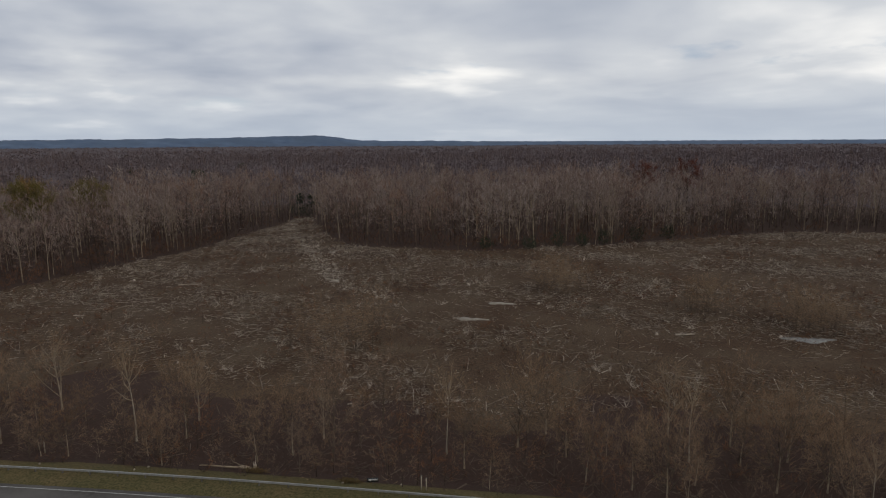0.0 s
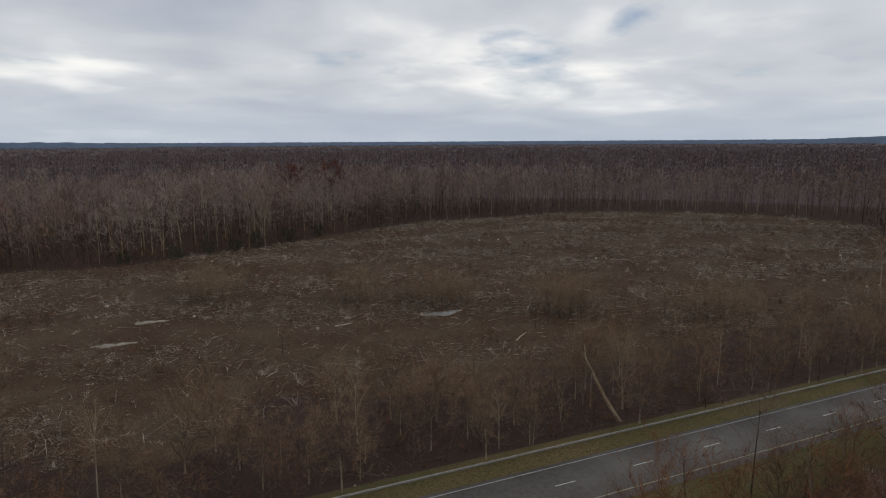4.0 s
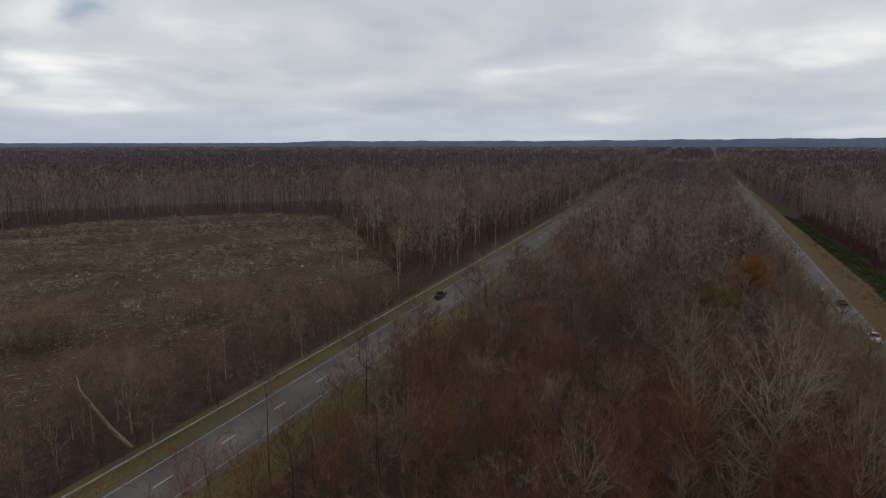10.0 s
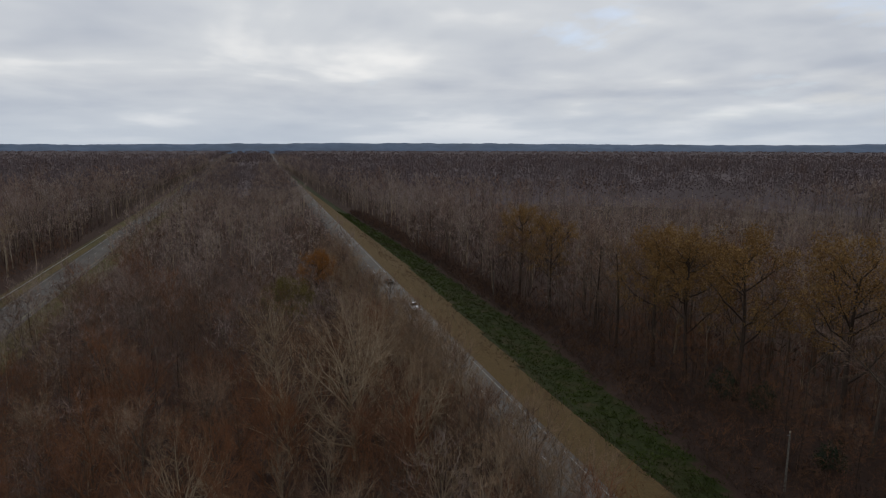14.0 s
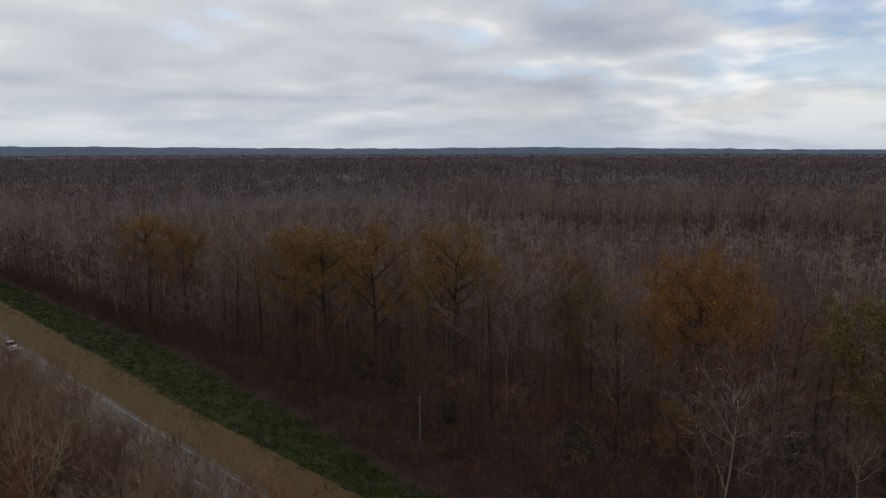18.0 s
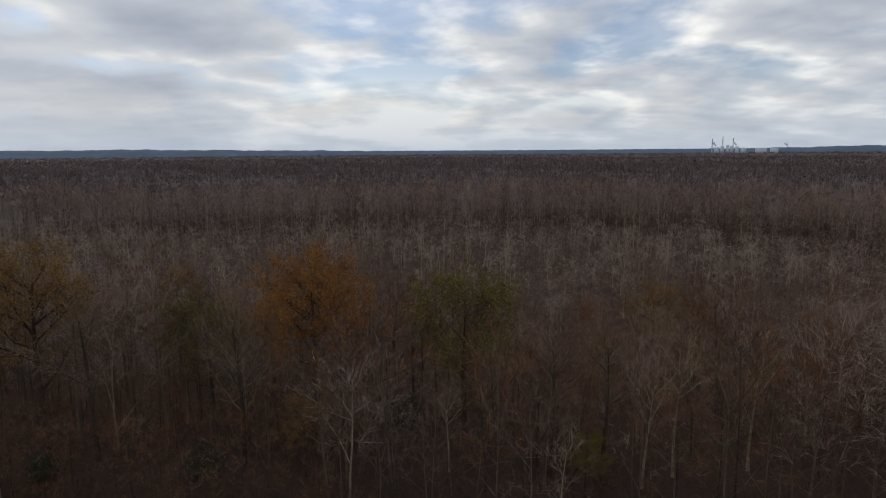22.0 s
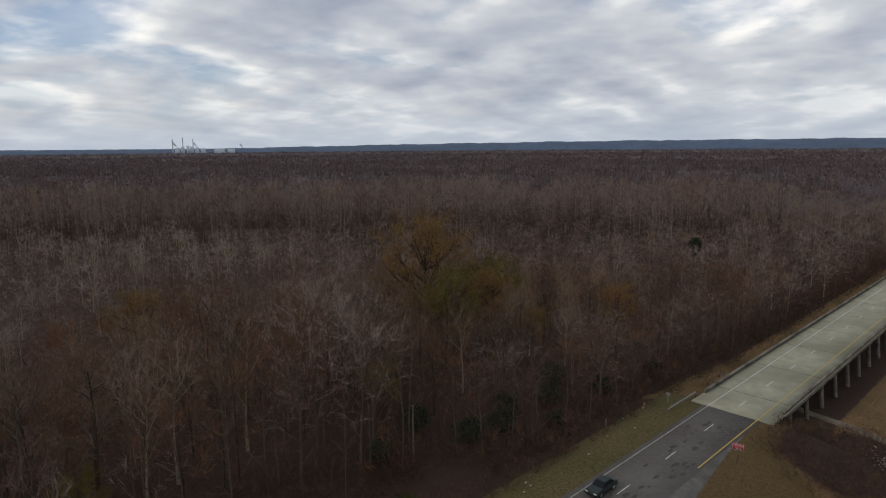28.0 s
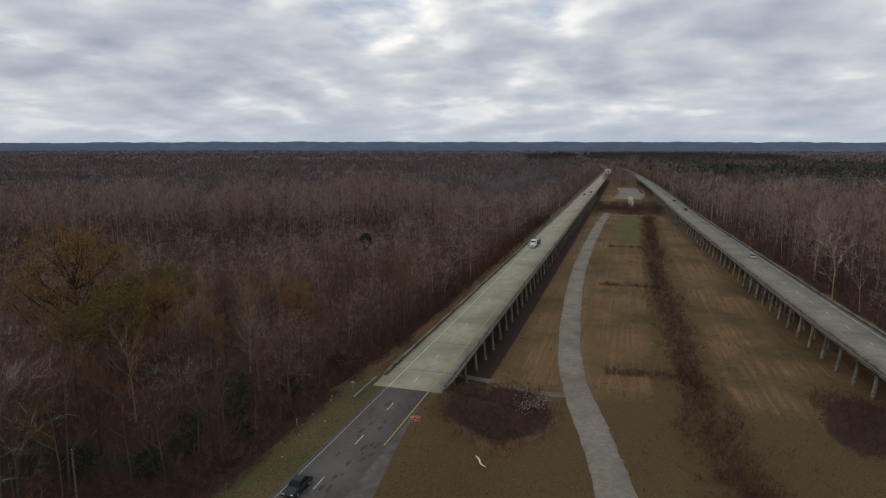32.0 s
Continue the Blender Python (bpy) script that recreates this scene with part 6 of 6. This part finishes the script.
def build_poles():
    spots = [(-163, -60), (-54, -63.5), (58, -66), (168, -69.5), (262, -72)]
    tops = []
    for x, y in spots:
        z = float(ground_z(np.array(float(x)), np.array(float(y))))
        ob = tagged(new("utility_pole"), "slim weathered wooden utility pole with pale top", "utility pole", "utility poles")
        ob.location = (x, y, z)
        part("pole", raw_mesh("pole", *prism((0, 0, -0.3), (0, 0, 8.3), 0.15, 0.11, 8), [M_POST]), ob)
        part("cap", raw_mesh("cap", *prism((0, 0, 8.3), (0, 0, 8.55), 0.13, 0.10, 8), [M_SNAG]), ob, "pale metal cap")
        part("insulator", raw_mesh("insulator", *prism((0, 0.1, 7.9), (0, 0.32, 8.0), 0.05, 0.05, 6), [M_STEEL]), ob)
        tops.append(np.array((x, y + 0.3, z + 8.0)))
    for a, b in zip(tops, tops[1:]):
        pts = [a + (b - a) * k / 14 - np.array((0, 0, 4 * 1.6 * (k / 14) * (1 - k / 14))) for k in range(15)]
        v, t = tubes([(pts[k], pts[k + 1], 0.018, 0.018, 2) for k in range(14)])
        tagged(new("overhead_wire", raw_mesh("overhead_wire", v, t, [M_WIRE])), "thin dark overhead wire sagging between poles", "wire", "wires")


build_poles()


def flat_text(text, size, mat):
    cu = bpy.data.curves.new("lettering", "FONT")
    cu.body, cu.size, cu.align_x, cu.align_y, cu.extrude = text, size, "CENTER", "CENTER", 0.004
    tmp = bpy.data.objects.new("lettering", cu)
    scene.collection.objects.link(tmp)
    me = bpy.data.meshes.new_from_object(tmp.evaluated_get(bpy.context.evaluated_depsgraph_get()))
    bpy.data.objects.remove(tmp)
    me.materials.clear()
    me.materials.append(mat)
    return me


def build_signs():
    ob = tagged(new("road_sign"), "red WRONG WAY sign on a wooden post", "road sign")
    z = float(ground_z(np.array(-81.0), np.array(-28.6)))
    ob.location, ob.rotation_euler = (-81.0, -28.6, z), (0, 0, radians(104))
    part("post", raw_mesh("post", *box(-0.06, 0.06, -0.05, 0.05, -0.4, 2.9), [M_POST]), ob)
    part("panel", raw_mesh("panel", *box(-0.68, 0.68, -0.075, -0.055, 1.95, 2.85), [M_RED]), ob, "red panel")
    for x0, x1, z0, z1 in ((-0.66, 0.66, 2.79, 2.83), (-0.66, 0.66, 1.97, 2.01), (-0.66, -0.62, 2.012, 2.788), (0.62, 0.66, 2.012, 2.788)):
        part("border", raw_mesh("border", *box(x0, x1, -0.080, -0.0755, z0, z1), [M_WHITE]), ob)
    for word, h in (("WRONG", 2.58), ("WAY", 2.22)):
        t = part("lettering", flat_text(word, 0.38, M_WHITE), ob)
        t.location, t.rotation_euler = (0, -0.08, h), (radians(90), 0, 0)
    for x, y, label, mat in ((-88.5, -46.2, "small orange roadside marker post", M_ORANGE), (-80.5, -48.2, "small white delineator post", M_SNAG), (-93.5, -44.6, "small back-turned sign on a post", M_STEEL)):
        m = tagged(new("marker_post"), label, "marker post", "marker posts")
        m.location = (x, y, float(ground_z(np.array(x), np.array(y))))
        part("post", raw_mesh("post", *box(-0.05, 0.05, -0.03, 0.03, -0.2, 1.25), [mat]), m)
        if mat is M_STEEL:
            part("panel", raw_mesh("panel", *box(-0.03, -0.055, -0.35, 0.35, 1.0, 1.6), [M_STEEL]), m)
    rs = random.Random(17)
    for k in range(26):
        x = rs.uniform(-96, -55) if k < 14 else rs.uniform(-140, 20)
        y = b_mid(np.array(x)) - rs.uniform(7.5, 13) if k < 14 else a_mid(np.array(x)) + rs.uniform(9.5, 12)
        v, q = box(-0.16, 0.16, -0.11, 0.11, 0.0, 0.16)
        v[:, :2] *= 1 - 0.25 * (v[:, 2:] > 0.1)
        ob = tagged(new("litter", raw_mesh("litter", v, q, [M_SNAG])), "small scrap of pale litter on the verge", "litter", "roadside litter")
        ob.location, ob.rotation_euler = (x, float(y), float(ground_z(np.array(x), np.array(float(y)))) + 0.01), (0, 0, rs.uniform(0, 3))
    v, t = tubes([(np.array((-1.9, 0, 0.14)), np.array((-0.5, 0.25, 0.15)), 0.14, 0.16, 0), (np.array((-0.5, 0.25, 0.15)), np.array((0.8, -0.05, 0.15)), 0.16, 0.13, 0), (np.array((0.8, -0.05, 0.15)), np.array((1.9, 0.35, 0.13)), 0.13, 0.07, 0)])
    ob = tagged(new("white_log", raw_mesh("white_log", v, t, [M_BRIGHT], smooth=True)), "bleached white log lying in the dry grass", "log")
    x, y = -80.5, -18.8
    ob.location, ob.rotation_euler = (x, y, float(ground_z(np.array(x), np.array(y)))), (0, 0, radians(35))


build_signs()


def build_verge_things():
    def low(x, y):
        return float(ground_z(np.array(float(x)), np.array(float(y))))

    ob = tagged(new("one_way_sign"), "black sign with white arrow behind the guardrail", "road sign")
    ob.location, ob.rotation_euler = (-19.6, 69.4, low(-19.6, 69.4)), (0, 0, radians(14))
    h = -low(-19.6, 69.4)
    part("post", raw_mesh("post", *box(-0.05, 0.05, 0.012, 0.10, -0.4, h + 0.35), [M_POST]), ob)
    part("panel", raw_mesh("panel", *box(-0.72, 0.72, -0.012, 0.01, h - 0.28, h + 0.30), [M_WIRE]), ob, "black panel")
    part("arrow_shaft", raw_mesh("arrow_shaft", *box(-0.25, 0.6, -0.022, -0.014, h - 0.09, h + 0.11), [M_BRIGHT]), ob, "white arrow shaft")
    head = np.array([(-0.62, y, z) if k == 0 else (-0.25, y, z) for y in (-0.022, -0.014) for k, z in enumerate((h + 0.01, h - 0.20, h + 0.22))])
    part("arrow_head", raw_mesh("arrow_head", head, np.array([(0, 1, 2), (3, 5, 4), (0, 3, 4), (0, 4, 1), (1, 4, 5), (1, 5, 2), (2, 5, 3), (2, 3, 0)]), [M_BRIGHT]), ob, "white arrow head")
    part("lettering_bar", raw_mesh("lettering_bar", *box(-0.18, 0.5, -0.028, -0.0235, h - 0.03, h + 0.05), [M_WIRE]), ob)
    # a snapped tree: splintered stump, its fallen stem and yellow splinters
    z = low(-36.7, 72.1)
    ob = tagged(new("broken_stump"), "splintered stump of a snapped tree with fresh yellow wood", "stump")
    ob.location = (-36.7, 72.1, z)
    v, t = tubes([(np.array((0, 0, -0.2)), np.array((0.02, 0.03, 0.9)), 0.30, 0.24, 0)])
    part("trunk", raw_mesh("trunk", v, t, [M_TANBARK], smooth=True), ob)
    rs = random.Random(8)
    for k in range(7):
        a = k * 0.9
        b = np.array((0.16 * math.cos(a), 0.16 * math.sin(a), 0.85))
        v, t = tubes([(b, b + np.array((rs.uniform(-0.2, 0.2), rs.uniform(-0.2, 0.2), rs.uniform(0.4, 2.2 if k == 2 else 0.9))), 0.07, 0.01, 2)])
        part("splinter", raw_mesh("splinter", v, t, [M_SLASH]), ob, "pale torn splinter")
    for (x0, y0), (x1, y1), r in (((-37.2, 72.0), (-44.5, 71.8), 0.17), ((-37.5, 72.6), (-41.2, 74.6), 0.11)):
        n = 6
        pts = [np.array((x0 + (x1 - x0) * k / n, y0 + (y1 - y0) * k / n + 0.12 * math.sin(k * 1.7), 0)) for k in range(n + 1)]
        for p in pts:
            p[2] = low(p[0], p[1]) + r + 0.25
        v, t = tubes([(pts[k], pts[k + 1], r * (1 - 0.1 * k), r * (0.9 - 0.1 * k), 0) for k in range(n)])
        tagged(new("fallen_stem", raw_mesh("fallen_stem", v, t, [M_TANBARK], smooth=True)), "pale fallen stem lying beside the snapped stump", "log", "logs")
    rng = np.random.default_rng(12)
    for cx, cy, n in ((-36.2, 71.4, 260), (-22.6, 69.6, 260)):
        x, y = cx + rng.normal(0, 0.75, n), cy + rng.normal(0, 0.4, n)
        stick_mass("straw_heap", "heap of yellow straw and chips on the verge", "straw", x, y, rng.uniform(0.2, 0.7, n), rng.uniform(0.02, 0.05, n), int(-cx), M_STRAW, 0.45, 0.5)
    for x, y, tall in ((-70.0, 73.8, 1.9), (-13.2, 68.6, 1.9), (-12.6, 68.7, 1.6)):
        m = tagged(new("marker_post"), "pale weathered post behind the guardrail", "marker post", "marker posts")
        m.location = (x, y, low(x, y))
        part("post", raw_mesh("post", *box(-0.07, 0.07, -0.06, 0.06, -0.3, tall), [M_SNAG]), m)
        part("cap", raw_mesh("cap", *box(-0.085, 0.085, -0.075, 0.075, tall + 0.001, tall + 0.05), [M_POST]), m)
    # broken concrete tipped on the bank under the bridge end
    n = 170
    x, y = -107 + rng.normal(0, 2.4, n), -15.2 + rng.normal(0, 1.5, n)
    stick_mass("rubble", "pale broken concrete and stones tipped on the bank", "rubble", x, y, rng.uniform(0.2, 0.65, n), rng.uniform(0.08, 0.22, n), 91, M_SAND, 0.5, 0.3)


build_verge_things()

# ================= vehicles =================


def loft(profile, half, taper):
    """A car body or cabin: a side outline drawn across the width, drawn in towards the top."""
    z1 = max(p[1] for p in profile)
    z0 = min(p[1] for p in profile)
    v, n = [], len(profile)
    for side in (-1, 1):
        for x, z in profile:
            v.append((x, side * half * (1 - taper * ((z - z0) / (z1 - z0)) ** 1.5), z))
    q = [(i, (i + 1) % n, n + (i + 1) % n, n + i) for i in range(n)]
    bm = bmesh.new()
    vs = [bm.verts.new(p) for p in v]
    for f in q:
        bm.faces.new([vs[i] for i in f])
    bm.faces.new([vs[i] for i in reversed(range(n))])
    bm.faces.new([vs[n + i] for i in range(n)])
    bmesh.ops.recalc_face_normals(bm, faces=bm.faces)
    bmesh.ops.bevel(bm, geom=list(bm.edges), offset=0.045, segments=2, affect="EDGES", clamp_overlap=True)
    return bm


def bm_part(name, bm, mat, parent, label=""):
    me = bpy.data.meshes.new(name)
    bm.to_mesh(me)
    bm.free()
    me.materials.append(mat)
    return part(name, me, parent, label)


def wheels(ob, spots, r=0.33, w=0.22):
    tyre = raw_mesh("tyre", *prism((0, -w / 2, 0), (0, w / 2, 0), r, r, 14), [M_TYRE])
    bm = bmesh.new()
    bmesh.ops.create_cone(bm, cap_ends=True, segments=14, radius1=r * 0.66, radius2=r * 0.66, depth=w * 1.04, matrix=Matrix.Rotation(radians(90), 4, "X"))
    rim = bpy.data.meshes.new("rim")
    bm.to_mesh(rim)
    bm.free()
    rim.materials.append(M_STEEL)
    for x, y in spots:
        wh = part("wheel", tyre, ob)
        wh.location = (x, y, r)
        part("rim", rim, wh)


def car(x, y, turn, paint, label, pickup=False):
    ob = tagged(new("pickup_truck" if pickup else "car"), label, "pickup" if pickup else "car")
    ob.location, ob.rotation_euler = (x, y, 0.01), (0, 0, radians(turn))
    if pickup:
        body = ((-2.7, 0.42), (2.7, 0.42), (2.75, 0.75), (2.6, 1.05), (1.2, 1.12), (-2.7, 1.1))
        cab = ((-0.55, 1.08), (1.25, 1.08), (0.65, 1.78), (-0.4, 1.82))
        roof = ((-0.42, 1.79), (0.66, 1.76), (0.55, 1.86), (-0.35, 1.88))
    else:
        body = ((-2.35, 0.32), (2.3, 0.32), (2.38, 0.62), (2.15, 0.80), (0.95, 0.92), (-1.75, 0.96), (-2.36, 0.85))
        cab = ((-1.75, 0.90), (1.0, 0.88), (0.2, 1.36), (-1.15, 1.38))
        roof = ((-1.15, 1.35), (0.22, 1.33), (0.1, 1.42), (-1.0, 1.43))
    bm_part("body", loft(body, 0.93, 0.10), paint, ob)
    bm_part("windows", loft(cab, 0.82, 0.18), M_CARGLASS, ob, "dark tinted windows")
    bm_part("roof", loft(roof, 0.66, 0.06), paint, ob)
    b = 1.55 if pickup else 1.38
    wheels(ob, [(sx * b, sy * 0.84) for sx in (-1, 1) for sy in (-1, 1)], 0.38 if pickup else 0.32)
    fx = 2.66 if pickup else 2.27
    for sy in (-0.62, 0.62):
        part("headlight", raw_mesh("headlight", *box(fx, fx + 0.08, sy - 0.2, sy + 0.2, 0.62, 0.76), [M_BRIGHT]), ob)
        part("tail_light", raw_mesh("tail_light", *box(-fx - 0.08, -fx, sy - 0.18, sy + 0.18, 0.68, 0.82), [M_RED]), ob)
    return ob


def log_truck(x, y, turn):
    ob = tagged(new("semi_truck"), "white semi truck with dark flat trailer on the bridge", "truck")
    ob.location, ob.rotation_euler = (x, y, 0.01), (0, 0, radians(turn))
    bm_part("cab", loft(((4.6, 0.9), (7.0, 0.9), (6.9, 2.3), (6.4, 3.3), (4.6, 3.4)), 1.2, 0.08), M_CARWHITE, ob)
    bm_part("bonnet", loft(((7.0, 0.7), (9.0, 0.7), (9.0, 1.7), (7.0, 2.0)), 1.0, 0.1), M_CARWHITE, ob)
    part("windscreen", raw_mesh("windscreen", *box(6.72, 6.86, -1.0, 1.0, 2.15, 2.95), [M_CARGLASS]), ob)
    part("grille", raw_mesh("grille", *box(9.01, 9.06, -0.6, 0.6, 0.9, 1.6), [M_STEEL]), ob)
    part("bumper", raw_mesh("bumper", *box(9.0, 9.25, -1.15, 1.15, 0.4, 0.75), [M_STEEL]), ob)
    part("trailer_bed", raw_mesh("trailer_bed", *box(-8.0, 4.4, -1.2, 1.2, 1.05, 1.35), [M_POST]), ob)
    for xx in (-7.6, -4.0, -0.4, 3.2):
        for yy in (-1.12, 1.12):
            part("stake", raw_mesh("stake", *box(xx, xx + 0.12, yy - 0.06, yy + 0.06, 1.352, 3.0), [M_POST]), ob)
    wheels(ob, [(sx, sy * 1.0) for sx in (8.0, 4.0, 2.8, -6.0, -7.2) for sy in (-1, 1)], 0.52, 0.3)


def build_traffic():
    log_truck(-263, float(b_mid(-263)) - 1.8, 0)
    car(-62.2, float(b_mid(-63)) - 1.9, 0, M_CARDARK, "dark green older sedan driving on the asphalt")
    car(152, float(b_mid(152)) - 1.8, 0, M_CARWHITE, "white pickup driving on the southern carriageway", True)
    car(185, float(b_mid(185)) - 1.6, 0, M_CARDARK, "dark car driving on the southern carriageway")
    car(153.5, float(a_mid(153)) + 1.8, 180, M_CARBLACK, "black pickup towing along the northern carriageway", True)
    for x, off, paint, label in ((-258, 1.6, M_CARSILVER, "silver car on the northern bridge"), (-443, 1.8, M_CARBLACK, "black car on the northern bridge"), (-516, 1.8, M_CARBLACK, "black car on the northern bridge"), (-852, 1.8, M_CARDARK, "dark car far along the road")):
        slope = math.degrees(math.atan2(float(a_mid(x - 5)) - float(a_mid(x + 5)), -10))
        car(x, float(a_mid(x)) + off, slope, paint, label)
    for x, off in ((-560, -1.8), (-590, 1.7)):
        car(x, float(b_mid(x)) + off, 0, M_CARDARK, "dark car far along the southern bridge")


build_traffic()


def build_works():
    """The mill on the horizon: stacks, sheds and steam."""
    a = radians(-111.2)
    cx, cy = 4150 * math.cos(a), 4150 * math.sin(a)
    ob = tagged(new("paper_mill"), "far-off pale mill with two tall stacks and steam", "factory")
    ob.location, ob.rotation_euler = (cx, cy, 0), (0, 0, a + math.pi / 2)
    for x, w, h in ((-95, 30, 45), (-60, 22, 50), (-30, 18, 56), (-8, 16, 62), (22, 20, 54), (52, 30, 48), (-190, 60, 44), (-260, 40, 42)):
        part("shed", raw_mesh("shed", *box(x - w / 2, x + w / 2, -20, 20, 0, h), [M_MILL]), ob)
    for x, h in ((20, 112), (-38, 104), (78, 100)):
        part("stack", raw_mesh("stack", *prism((x, 0, 0), (x, 0, h), 3.6, 2.6, 10), [M_MILL]), ob)
    rr = np.random.default_rng(4)
    for x0, z0 in ((-55, 56), (60, 56), (330, 50)):
        bm = bmesh.new()
        for k in range(9):
            bmesh.ops.create_icosphere(bm, subdivisions=2, radius=2.6 + k * 0.5, matrix=Matrix.Translation((k * 2.0 + rr.normal() * 2, rr.normal() * 2, k * 2.6 + rr.normal() * 1.5)))
        me = bpy.data.meshes.new("steam")
        bm.to_mesh(me)
        bm.free()
        me.materials.append(M_STEAM)
        part("steam", me, ob, "white steam plume").location = (-x0, 0, z0)


build_works()
